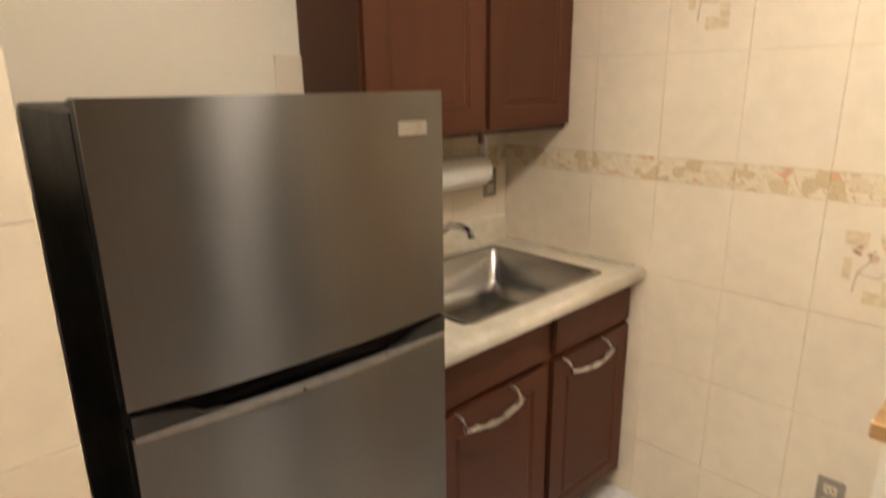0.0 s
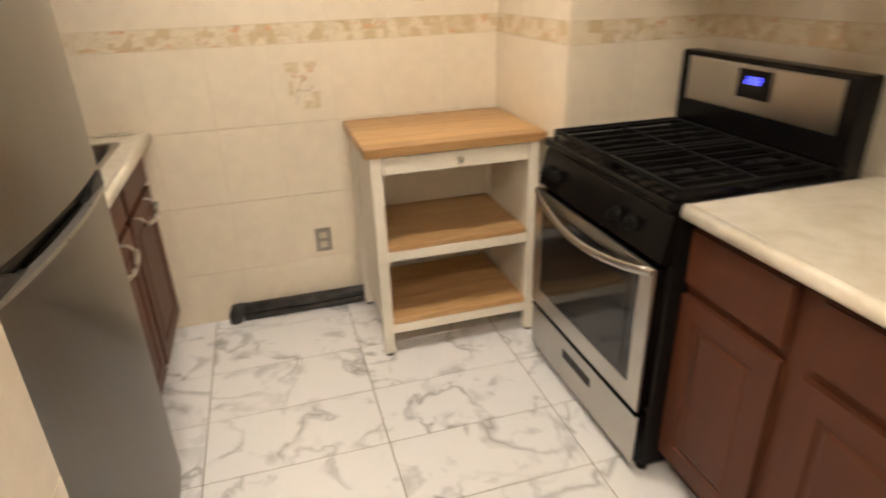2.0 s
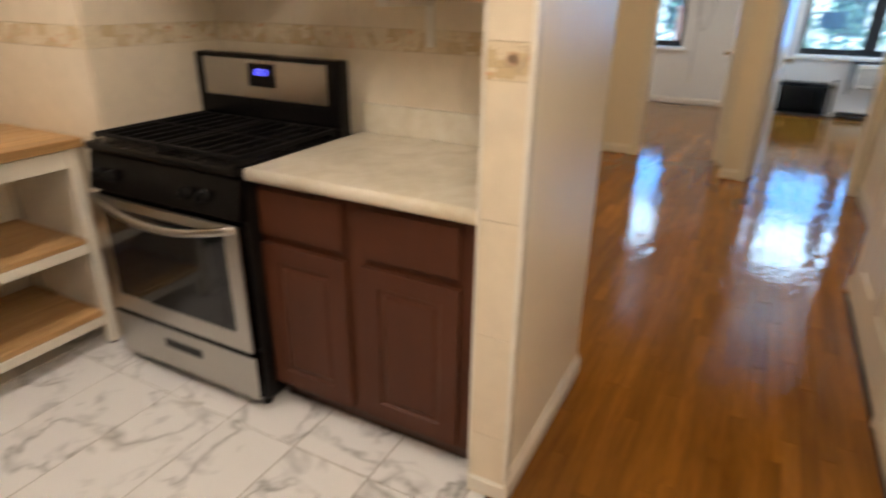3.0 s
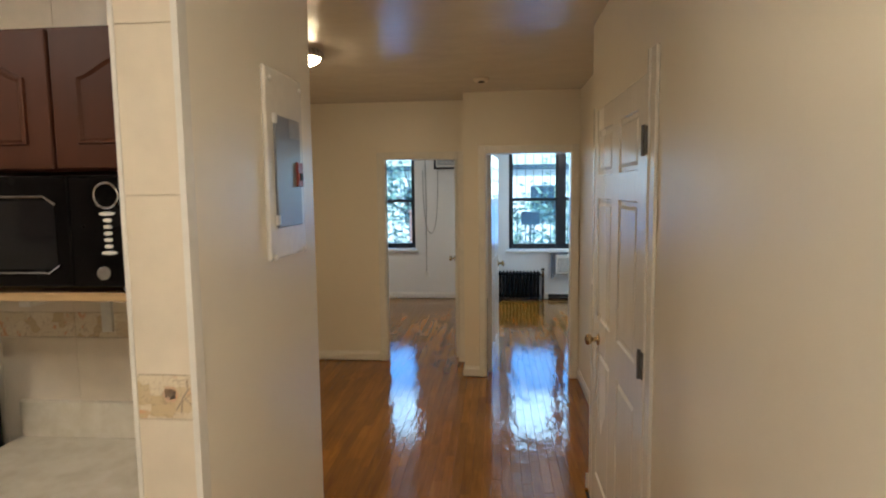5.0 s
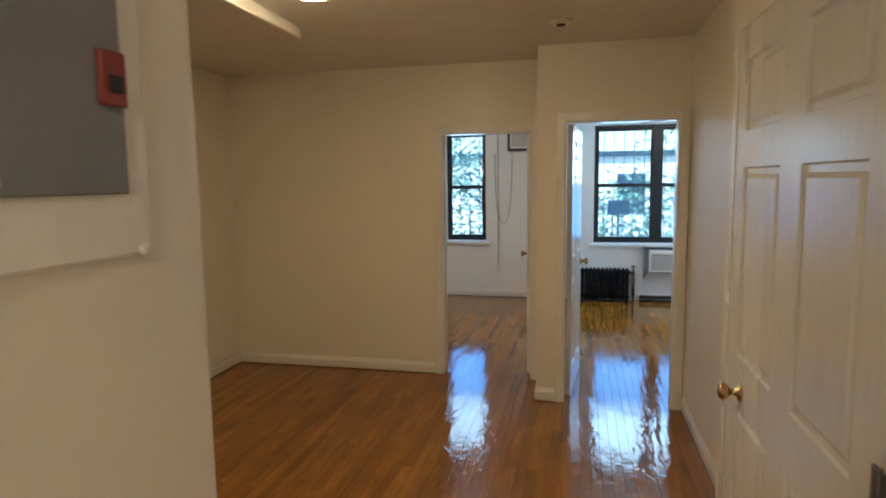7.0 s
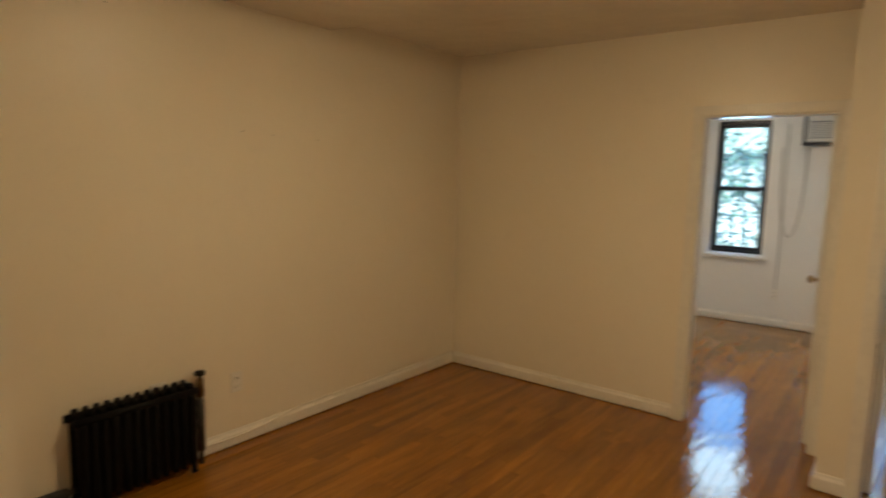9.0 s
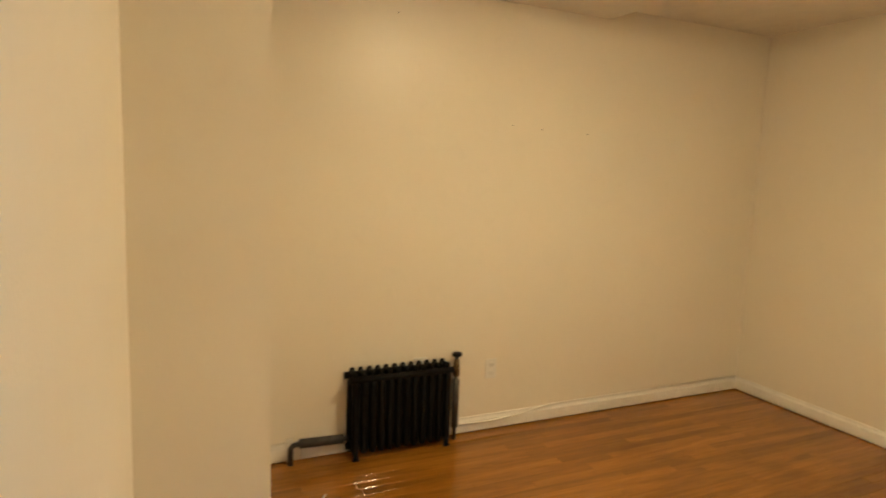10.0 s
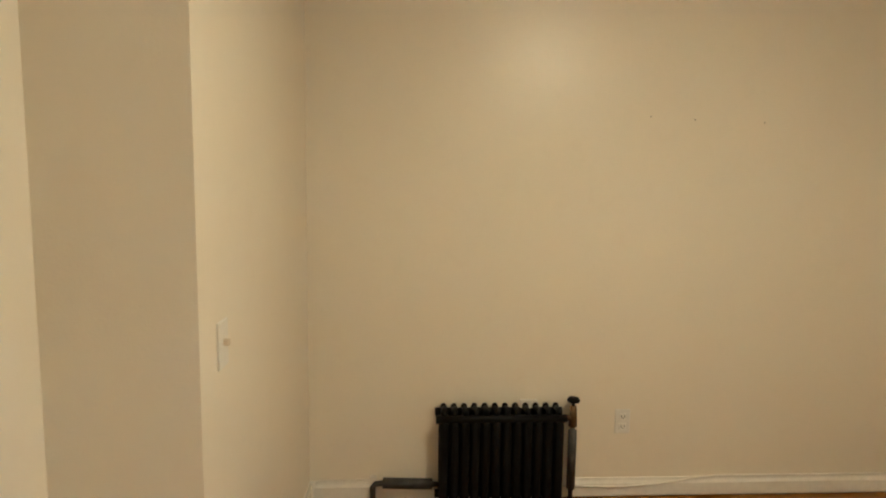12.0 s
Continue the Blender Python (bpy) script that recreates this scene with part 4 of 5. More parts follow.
# ---- stove ----
def make_stove():
    s = thing("gas_stove", (0.735, -0.745, 0), 180, "black and stainless steel gas stove between cabinet and cart", "stove")
    w = 0.374
    fy = -0.335
    part("body", boxes((-w, fy + 0.03, 0.03, w, 0.335, 0.885), bev=0.004), STEEL_DARK, s)
    part("cooktop", boxes((-w, fy + 0.005, 0.886, w, 0.29, 0.915), bev=0.008, seg=2), BLACK, s)
    bm = bmesh.new()
    extrude_profile(bm, [(fy + 0.035, 0.735), (fy - 0.005, 0.745), (fy + 0.018, 0.868), (fy + 0.03, 0.885), (fy + 0.06, 0.885)], "x", -w, w)
    ctl = part("control_panel", bm, BLACK, s)
    for x in (-0.31, -0.24, 0.14, 0.22):
        bm = bmesh.new()
        lathe(bm, [(0.023, 0.0), (0.023, -0.008), (0.017, -0.013), (0.015, -0.026), (0.010, -0.029)], 16, (0, 0, 0), "y")
        box(bm, -0.005, -0.034, -0.018, 0.005, -0.012, 0.018, 0.002)
        k = part("knob", bm, IRON, ctl, "black burner knob")
        k.location, k.rotation_euler = (x, fy + 0.004, 0.805), (radians(-10), radians(20 * x * 7 % 40), 0)
    bm = bmesh.new()
    rings = []
    for y in (fy - 0.018, fy - 0.010):
        rings.append([[bm.verts.new((x, y, z)) for x, z in ((x0, z0), (x1, z0), (x1, z1), (x0, z1))] for x0, z0, x1, z1 in ((-w + 0.004, 0.255, w - 0.004, 0.728), (-w + 0.065, 0.325, w - 0.065, 0.69))])
    (fo, fi), (bo, bi) = rings
    for k in range(4):
        j = (k + 1) % 4
        for quad in ((fo[k], fo[j], fi[j], fi[k]), (bo[k], bi[k], bi[j], bo[j]), (fo[k], bo[k], bo[j], fo[j]), (fi[k], fi[j], bi[j], bi[k])):
            bm.faces.new(quad)
    bmesh.ops.recalc_face_normals(bm, faces=bm.faces)
    door = part("oven_door", bm, STOVE_STEEL, s, "stainless framed oven door")
    part("door_core", boxes((-w + 0.006, fy - 0.0095, 0.257, w - 0.006, fy + 0.029, 0.724), bev=0.003), BLACK, door, "black door body")
    part("oven_window", boxes((-w + 0.065, fy - 0.016, 0.325, w - 0.065, fy + 0.02, 0.69)), OVENGLASS, door, "dark glass oven window")
    part("window_border", boxes((-w + 0.11, fy - 0.0175, 0.365, w - 0.11, fy - 0.0162, 0.66)), OVENGLASS, door)
    bm = bmesh.new()
    pts = []
    for i in range(15):
        u = i / 14
        pts.append((-w + 0.012 + (2 * w - 0.024) * u, fy - 0.020 - 0.040 * math.sin(math.pi * u) ** 0.6, 0.722 - 0.040 * math.sin(math.pi * u)))
    tube(bm, pts, 0.0105, 10)
    bmesh.ops.scale(bm, vec=(1, 0.75, 1.35), verts=bm.verts, space=Matrix.Translation((0, 0.35, -0.73)))
    part("handle", bm, STOVE_STEEL, door, "bowed stainless bar handle", True)
    dr = part("drawer", boxes((-w + 0.004, fy - 0.012, 0.05, w - 0.004, fy - 0.004, 0.238), bev=0.003), STOVE_STEEL, s, "stainless storage drawer")
    part("drawer_core", boxes((-w + 0.006, fy - 0.0035, 0.052, w - 0.006, fy + 0.029, 0.236), bev=0.003), BLACK, dr, "black drawer body")
    bm = bmesh.new()
    box(bm, -0.10, fy - 0.0145, 0.145, 0.10, fy - 0.011, 0.182, 0.0012)
    part("slot", bm, DARKSLOT, dr, "dark finger slot")
    part("drawer_lip", boxes((-w + 0.004, fy - 0.017, 0.232, w - 0.004, fy + 0.01, 0.243), bev=0.002), BLACK, s)
    for x in (-w + 0.03, w - 0.03):
        for y in (fy + 0.05, 0.29):
            bm = bmesh.new()
            lathe(bm, [(0.018, 0), (0.018, 0.01), (0.01, 0.014), (0.01, 0.035)], 10, (x, y, 0))
            part("foot", bm, DARKSLOT, s)
    bg = part("backguard", boxes((-w, 0.215, 0.885, w, 0.285, 1.19), bev=0.012, seg=3), BLACK, s)
    bm = bmesh.new()
    extrude_profile(bm, [(0.213, 1.025), (0.2125, 1.17), (0.217, 1.175), (0.217, 1.02)], "x", -w + 0.055, w - 0.055)
    part("steel_panel", bm, STOVE_STEEL, bg, "stainless control fascia")
    part("clock", boxes((-0.07, 0.209, 1.07, 0.07, 0.2124, 1.16), bev=0.001), BLACK, bg, "black clock window")
    bm = bmesh.new()
    for i, x in enumerate((-0.026, -0.009, 0.009, 0.026)):
        for dx, dz, ww, hh in ((0, 0.010, 0.010, 0.0026), (0, 0, 0.010, 0.0026), (0, -0.010, 0.010, 0.0026), (0.005, 0.005, 0.0026, 0.008), (-0.005, -0.005, 0.0026, 0.008)):
            box(bm, x + dx - ww / 2, 0.2076, 1.127 + dz - hh / 2, x + dx + ww / 2, 0.2088, 1.127 + dz + hh / 2)
    part("digits", bm, DISPLAY, bg, "glowing blue clock digits")
    for cx in (-0.19, 0.19):
        for cy in (-0.17, 0.12):
            bm = bmesh.new()
            lathe(bm, [(0.05, 0.915), (0.05, 0.922), (0.035, 0.926), (0.035, 0.934), (0.01, 0.936)], 18, (cx, cy, 0))
            part("burner", bm, IRON, s)
    for x0, x1 in ((-w + 0.015, -0.006), (0.006, w - 0.015)):
        bm = bmesh.new()
        y0, y1 = fy + 0.045, 0.195
        z = 0.945
        for y in (y0, (y0 + y1) / 2, y1):
            box(bm, x0, y - 0.006, z - 0.014, x1, y + 0.006, z, 0.002)
        for x in (x0 + 0.006, x1 - 0.006):
            box(bm, x - 0.006, y0, z - 0.0145, x + 0.006, y1, z - 0.0005, 0.002)
        m = (x0 + x1) / 2
        for k in (-1.5, -0.75, 0, 0.75, 1.5):
            box(bm, m + k * 0.085 - 0.005, y0, z - 0.012, m + k * 0.085 + 0.005, y1, z + 0.002, 0.002)
        for x in (x0 + 0.008, x1 - 0.008):
            for y in (y0, y1, (y0 + y1) / 2):
                box(bm, x - 0.006, y - 0.006, 0.915, x + 0.006, y + 0.006, z - 0.013)
        part("grate", bm, IRON, s, "cast-iron pan grate")
    return s


make_stove()


# ---- south counter ----
def south_cabinet():
    c = thing("base_cabinet", (0.352, -0.475, 0), 180, "red-brown wooden base cabinet with two drawers and doors", "cabinet", "kitchen cabinets")
    w = 0.80
    part("body", boxes((0, 0.02, 0.09, w, 0.625, 0.872)), CABINET, c)
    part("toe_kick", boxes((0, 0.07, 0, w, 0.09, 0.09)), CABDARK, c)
    for x0, x1 in ((0.006, 0.344), (0.405, 0.742)):
        bm = bmesh.new()
        panel_slab(bm, x1 - x0, 0.165, 0.019, [])
        bmesh.ops.bevel(bm, geom=[e for e in bm.edges], offset=0.006, segments=2, affect="EDGES")
        d = part("drawer_front", bm, CABINET, c)
        d.location = (x0, 0, 0.685)
        bm = bmesh.new()
        cab_front(bm, x0, 0.105, x1, 0.655, inset=0.06)
        d = part("door", bm, CABINET, c)
        d.location = (x0, 0, 0.105)
    return c


south_cabinet()
wt = thing("worktop", (0.352, -0.44, 0.872), 180, "cream laminate worktop with backsplash beside the stove", "worktop", "kitchen worktops")
part("top", boxes((0, 0.02, 0, 0.803, 0.66, 0.04)), LAMINATE, wt)
bm = bmesh.new()
extrude_profile(bm, [(0.02, 0.0), (0.006, 0.002), (0.0, 0.012), (0.0, 0.03), (0.006, 0.040), (0.016, 0.043), (0.024, 0.0402)], "x", 0, 0.803)
part("front_edge", bm, LAMINATE, wt, "", True)
part("backsplash", boxes((0, 0.64, 0.04, 0.803, 0.66, 0.155), bev=0.005, seg=2), LAMINATE, wt)


# ---- microwave on its shelf, cabinet above ----
sh = thing("wall_shelf", (0.0, -0.925, 1.405), 180, "raw pine wall shelf on white brackets", "shelf")
part("board", boxes((-0.32, -0.18, 0, 0.445, 0.18, 0.02), bev=0.002), SHELFWOOD, sh)
for x in (-0.05, 0.40):
    bm = boxes((x - 0.016, 0.165, -0.16, x + 0.016, 0.181, 0), (x - 0.016, -0.14, -0.022, x + 0.016, 0.165, -0.001))
    part("bracket", bm, PLASTIC, sh, "white metal bracket")


def make_microwave():
    m = thing("microwave", (0.0, -0.92, 1.425), 180, "black microwave oven with chrome trim on the shelf", "microwave")
    w, d, h = 0.265, 0.18, 0.284
    part("body", boxes((-w, -d + 0.02, 0.014, w, d, h), bev=0.006), STEEL_DARK, m)
    part("door", boxes((-w, -d, 0.016, w * 0.45, -d + 0.02, h - 0.002), bev=0.004), BLACK, m)
    part("panel", boxes((w * 0.455, -d, 0.016, w, -d + 0.02, h - 0.002), bev=0.004), BLACK, m)
    part("window", boxes((-w + 0.03, -d - 0.002, 0.06, w * 0.32, -d + 0.002, h - 0.06)), OVENGLASS, m)
    for z, s in ((0.05, 1), (h - 0.05, -1)):
        bm = bmesh.new()
        tube(bm, [(-w + 0.005, -d - 0.001, z), (0.02, -d - 0.002, z), (0.06, -d - 0.003, z), (0.09, -d - 0.004, z + s * 0.02)], 0.0028, 6)
        part("trim_line", bm, CHROME, m, "thin chrome trim")
    bm = bmesh.new()
    tube(bm, [(0.217 + 0.03 * math.cos(2 * math.pi * i / 24), -d - 0.002, 0.235 + 0.03 * math.sin(2 * math.pi * i / 24)) for i in range(25)], 0.0026, 6, False)
    part("dial_ring", bm, CHROME, m, "chrome ring round the clock")
    for r in range(7):
        bm = bmesh.new()
        ww = 0.02 if r in (0, 6) else 0.011
        lathe(bm, [(0.006, -d - 0.003), (0.006, -d + 0.001)], 10, (0, 0, 0), "y")
        b = part("button", bm, PLASTIC, m, "pale oval button")
        b.location, b.scale = (0.217, 0, 0.192 - 0.0155 * r), (ww / 0.006, 1, 0.8)
    bm = bmesh.new()
    lathe(bm, [(0.016, -d + 0.001), (0.016, -d - 0.005), (0.012, -d - 0.007)], 16, (0.20, 0, 0.05), "y")
    part("open_button", bm, LOGO, m, "round grey door button")
    for x in (-w + 0.04, w - 0.04):
        for y in (-d + 0.05, d - 0.04):
            bm = bmesh.new()
            lathe(bm, [(0.012, 0), (0.014, 0.015)], 10, (x, y, 0))
            part("foot", bm, DARKSLOT, m)


make_microwave()


def upper_south():
    c = thing("wall_cabinet", (0.352, -0.80, 1.72), 180, "dark red-brown wall cabinet with arched doors above microwave", "cabinet", "kitchen cabinets")
    w, h = 0.80, 0.35
    part("body", boxes((0, 0.019, 0, w, 0.305, h)), CABINET, c)
    for x0, x1 in ((0.006, 0.396), (0.404, 0.794)):
        ww, hh = x1 - x0, h - 0.012
        bm = boxes((0, 0, 0, ww, 0.019, hh), bev=0.003)
        d = part("door", bm, CABINET, c)
        d.location = (x0, 0, 0.006)
        bm = bmesh.new()
        i0 = 0.06
        top = []
        for k in range(13):
            u = k / 12
            top.append((ww - i0 - (ww - 2 * i0) * u, hh - 0.115 + 0.055 * math.sin(math.pi * u) ** 1.5))
        outline = [(i0, i0), (ww - i0, i0)] + top
        ctr = Vector((ww / 2, hh / 2 - 0.02))
        rings = []
        for sc, y in ((1.0, 0.0002), (0.985, -0.006), (0.93, -0.006), (0.86, -0.0015)):
            rings.append([bm.verts.new((ctr.x + (u - ctr.x) * sc, y, ctr.y + (v - ctr.y) * sc)) for u, v in outline])
        for a, b2 in zip(rings, rings[1:]):
            for k in range(len(a)):
                bm.faces.new((a[k], a[(k + 1) % len(a)], b2[(k + 1) % len(a)], b2[k]))
        bm.faces.new(rings[-1])
        bmesh.ops.recalc_face_normals(bm, faces=bm.faces)
        part("raised_panel", bm, CABINET, d, "arched raised panel")
    return c


upper_south()
# no hood is in view; this one is added to shade the stove wall
hood = thing("shade_hood", (0.735, -0.86, 1.58), 180, "unseen black hood added to shade the tiles behind the stove", "range hood")
bm = bmesh.new()
extrude_profile(bm, [(-0.25, 0.0), (-0.25, 0.05), (-0.16, 0.12), (0.238, 0.12), (0.238, 0.0)], "x", -0.374, 0.374)
part("canopy", bm, STEEL_DARK, hood)
part("filter", boxes((-0.30, -0.18, -0.006, 0.30, 0.18, -0.001)), NICKEL, hood, "grey underside plate of the added hood")
cord = bmesh.new()
tube(cord, [(-0.30, -1.09, 1.40), (-0.31, -1.08, 1.30), (-0.33, -1.075, 1.20), (-0.335, -1.085, 1.10), (-0.33, -1.09, 1.075)], 0.005, 8)
tagged(part("power_cord", cord, STEEL_DARK, None, "", True), "black microwave power cord hanging down the tiles", "cord")

# ---- old pipe along the kitchen floor ----
pp = thing("floor_pipe", (1.772, 0.35, 0), 0, "scuffed black heating pipe along the tiled wall", "pipe")
bm = bmesh.new()
tube(bm, [(0, -0.80, 0.062), (0, 0.44, 0.062)], 0.026, 12)
part("upper_pipe", bm, PIPEBLACK, pp, "", True)
bm = bmesh.new()
tube(bm, [(-0.004, -0.80, 0.02), (-0.004, 0.42, 0.02)], 0.018, 12)
part("lower_pipe", bm, PIPEBLACK, pp, "", True)
bm = bmesh.new()
tube(bm, [(0, 0.41, 0.062), (0, 0.452, 0.06), (0, 0.46, 0.03), (0, 0.46, 0.0)], [0.031, 0.032, 0.03, 0.028], 12)
part("elbow", bm, PIPEBLACK, pp, "", True)

# ---- hall: breaker panel, lamp, detector ----
bp = thing("breaker_panel", (STUB_W, -0.942, 1.713), -90, "painted-over electrical panel with grey door in the hall wall", "electrical panel")
part("cover", boxes((-0.14, -0.011, -0.218, 0.128, 0, 0.253), bev=0.004), TRIM, bp, "cream painted cover")
bd = part("panel_door", boxes((-0.097, -0.017, -0.14, 0.086, -0.0105, 0.14), bev=0.002), GREYPANEL, bp, "grey steel door")
part("sticker", boxes((0.0, -0.0185, 0.09, 0.08, -0.0168, 0.136)), LOGO, bd, "torn grey sticker")
lt = part("latch", boxes((0.044, -0.024, -0.036, 0.085, -0.0165, 0.028), bev=0.002), RED, bd, "dark red latch")
part("latch_grip", boxes((0.056, -0.027, -0.02, 0.076, -0.0235, 0.0), bev=0.001), DARKSLOT, lt)
for z in (-0.12, 0.13):
    part("hinge", boxes((-0.103, -0.02, z - 0.012, -0.088, -0.011, z + 0.012), bev=0.002), PLASTIC, bp)
for x, z in ((-0.112, -0.212), (0.108, -0.212), (-0.112, 0.225), (0.108, 0.225)):
    bm = bmesh.new()
    lathe(bm, [(0.008, -0.011), (0.008, -0.015), (0.004, -0.018)], 12, (x, 0, z), "y")
    part("screw", bm, TRIM, bp)


def ceiling_lamp(x, y, glow, label):
    lamp = thing("ceiling_light", (x, y, CEILING), 0, label, "ceiling light", "ceiling lights")
    bm = bmesh.new()
    lathe(bm, [(0.06, 0.0), (0.142, 0.0), (0.153, -0.010), (0.156, -0.036), (0.150, -0.046), (0.140, -0.047), (0.134, -0.030), (0.06, -0.028)], 40)
    part("metal_ring", bm, NICKEL, lamp, "brushed nickel ring", True)
    bm = bmesh.new()
    prof = [(0.133, -0.031)] + [(0.133 * math.cos(radians(a)), -0.036 - 0.052 * math.sin(radians(a))) for a in range(8, 86, 9)] + [(0.006, -0.0882)]
    lathe(bm, prof, 40)
    part("glass_dome", bm, glow, lamp, "lit opal glass dome", True)
    return lamp


ceiling_lamp(0.04, -2.95, HALL_GLOW, "lit round opal ceiling light with nickel ring")
ceiling_lamp(0.72, 0.26, KITCHEN_GLOW, "lit round opal ceiling light over the kitchen")
ceiling_lamp(0.45, -6.7, BEDROOM_GLOW, "lit round opal ceiling light in the bedroom")
ceiling_lamp(-2.28, -6.55, BEDROOM_GLOW, "lit round opal ceiling light in the bedroom")
# unseen lamp, added as fill for the dark hall floor and walls
ceiling_lamp(-1.09, 0.78, ENTRY_FILL_GLOW, "unseen ceiling light added to brighten the hall end")
sd = thing("smoke_detector", (-1.02, -3.99, CEILING), 0, "small flat cream ceiling smoke detector", "smoke detector")
bm = bmesh.new()
lathe(bm, [(0.062, 0), (0.062, -0.012), (0.052, -0.022), (0.02, -0.024)], 24)
part("housing", bm, OLDPLASTIC, sd, "", True)
bm = bmesh.new()
lathe(bm, [(0.026, -0.024), (0.026, -0.03), (0.01, -0.033)], 16)
part("sensor", bm, DARKSLOT, sd, "", True)


# ---- radiators ----
def make_radiator(loc, rz, n, pitch, h, label):
    """A cast-iron column radiator along local x: rounded hollow sections, joining nipples, feet, valve and pipes."""
    r = thing("radiator", loc, rz, label, "radiator", "radiators")
    L = n * pitch
    bar = h - 0.036
    for i in range(n):
        x = -L / 2 + pitch * (i + 0.5)
        bm = bmesh.new()
        for y in (-0.045, 0.045):
            tube(bm, [(x, y, 0.035), (x, y, 0.06), (x, y, 0.09), (x, y, bar - 0.03), (x, y, bar)], [0.017, 0.0225, 0.0214, 0.0214, 0.016], 10)
            tube(bm, [(x, y * 0.75, bar - 0.005), (x, y * 0.75, h - 0.004), (x, y * 0.75, h + 0.004), (x, y * 0.75, h + 0.008)], [0.0145, 0.0145, 0.011, 0.004], 10)
        tube(bm, [(x, -0.036, h - 0.012), (x, 0.036, h - 0.012)], 0.0125, 10)
        tube(bm, [(x, -0.05, 0.06), (x, 0.05, 0.06)], 0.02, 10)
        if i in (0, n - 1):
            for y in (-0.05, 0.05):
                tube(bm, [(x, y, 0.05), (x, y * 1.1, 0.02), (x, y * 1.3, 0.0)], [0.018, 0.014, 0.018], 8)
        part("section", bm, RADIATOR, r, "", True)
    for y, z in ((0, 0.06), (-0.046, bar), (0.046, bar)):
        bm = bmesh.new()
        tube(bm, [(-L / 2 - 0.014, y, z), (L / 2 + 0.008, y, z)], 0.0185, 12)
        part("nipple", bm, RADIATOR, r, "", True)
    x = L / 2 + 0.05
    bm = bmesh.new()
    tube(bm, [(L / 2, 0, h - 0.05), (x, 0, h - 0.05)], 0.014, 10)
    tube(bm, [(x, 0, h - 0.09), (x, 0, h + 0.005)], [0.02, 0.015], 12)
    part("valve", bm, DULLBRASS, r, "dull brass steam valve", True)
    bm = bmesh.new()
    lathe(bm, [(0.006, h), (0.006, h + 0.02), (0.026, h + 0.024), (0.03, h + 0.032), (0.024, h + 0.042), (0.008, h + 0.044)], 16, (x, 0, 0))
    part("valve_wheel", bm, RADIATOR, r, "", True)
    bm = bmesh.new()
    tube(bm, [(x, 0, h - 0.09), (x, 0, 0.0)], 0.011, 10)
    part("riser_pipe", bm, PIPEBLACK, r, "", True)
    bm = bmesh.new()
    tube(bm, [(x, 0, h - 0.11), (x, 0, 0.075)], 0.02, 12)
    part("pipe_sleeve", bm, PIPEBLACK, r, "black insulated sleeve", True)
    return r


make_radiator((1.752, -2.415, 0), -90, 12, 0.0468, 0.462, "black cast-iron radiator under the living room wall")
pl = thing("heating_pipe", (1.765, -1.98, 0), 0, "short black insulated pipe beside the radiator", "pipe")
bm = bmesh.new()
tube(bm, [(0, 0.14, 0), (0, 0.14, 0.085), (0, 0.13, 0.10), (0, 0.10, 0.105), (0, -0.16, 0.095)], 0.013, 10)
part("pipe", bm, PIPEBLACK, pl, "", True)
bm = bmesh.new()
tube(bm, [(0, 0.095, 0.105), (0, -0.13, 0.097)], 0.024, 12)
part("sleeve", bm, PIPEBLACK, pl, "", True)
part("wall_patch", boxes((0.03, 0.125, 0.0, 0.044, 0.155, 0.12)), TRIM, pl)

sw = thing("light_switch", (0.60, BLOCK_S, 1.07), 0, "white plastic light switch on the painted chase", "light switch")
part("plate", boxes((-0.036, -0.006, -0.058, 0.036, 0, 0.058), bev=0.003, seg=2), PLASTIC, sw)
part("toggle", boxes((-0.006, -0.02, -0.004, 0.006, -0.005, 0.012), bev=0.002), OLDPLASTIC, sw)
wp = thing("small_wall_plate", (1.803, -2.55, 0.435), 0, "small white box behind the radiator", "wall plate")
part("plate", boxes((-0.012, -0.04, -0.02, 0.006, 0.04, 0.045), bev=0.002), PLASTIC, wp)

cb = bmesh.new()
tube(cb, [(1.792, -2.72, 0.066), (1.791, -2.85, 0.060), (1.791, -3.0, 0.056), (1.791, -3.2, 0.070), (1.797, -3.34, 0.090), (1.803, -3.45, 0.099), (1.803, -3.8, 0.099), (1.803, -5.05, 0.099)], 0.005, 8)
tagged(part("wall_cable", cb, CABLE, None, "", True), "thin white cable lying along the baseboard top", "cable")
cb = bmesh.new()
tube(cb, [(1.80, -1.84, 0.104), (1.80, -1.60, 0.102), (1.795, -1.575, 0.10), (1.78, -1.568, 0.07), (1.75, -1.566, 0.014), (1.5, -1.575, 0.008), (1.2, -1.60, 0.008)], 0.004, 8)
tagged(part("wall_cable", cb, CABLE, None, "", True), "thin white cable round the corner onto the floor", "cable")
cb = bmesh.new()
tube(cb, [(1.40, -1.93, 0.016), (1.35, -1.90, 0.008), (1.25, -1.865, 0.008), (1.10, -1.82, 0.008), (0.95, -1.74, 0.008), (0.75, -1.64, 0.008)], 0.004, 8)
tagged(part("floor_cable", cb, CABLE, None, "", True), "loose white cable end lying on the floorboards", "cable")
for y, z in ((-3.062, 1.767), (-3.26, 1.757), (-3.58, 1.75), (-2.37, 2.278)):
    bm = bmesh.new()
    lathe(bm, [(0.0026, 0.0), (0.0026, -0.004), (0.001, -0.005)], 8, (0, 0, 0), "x")
    nl = part("nail", bm, DARKSLOT)
    nl.location = (EAST, y, z)
    tagged(nl, "small dark nail driven into the painted wall", "nail", "wall nails")


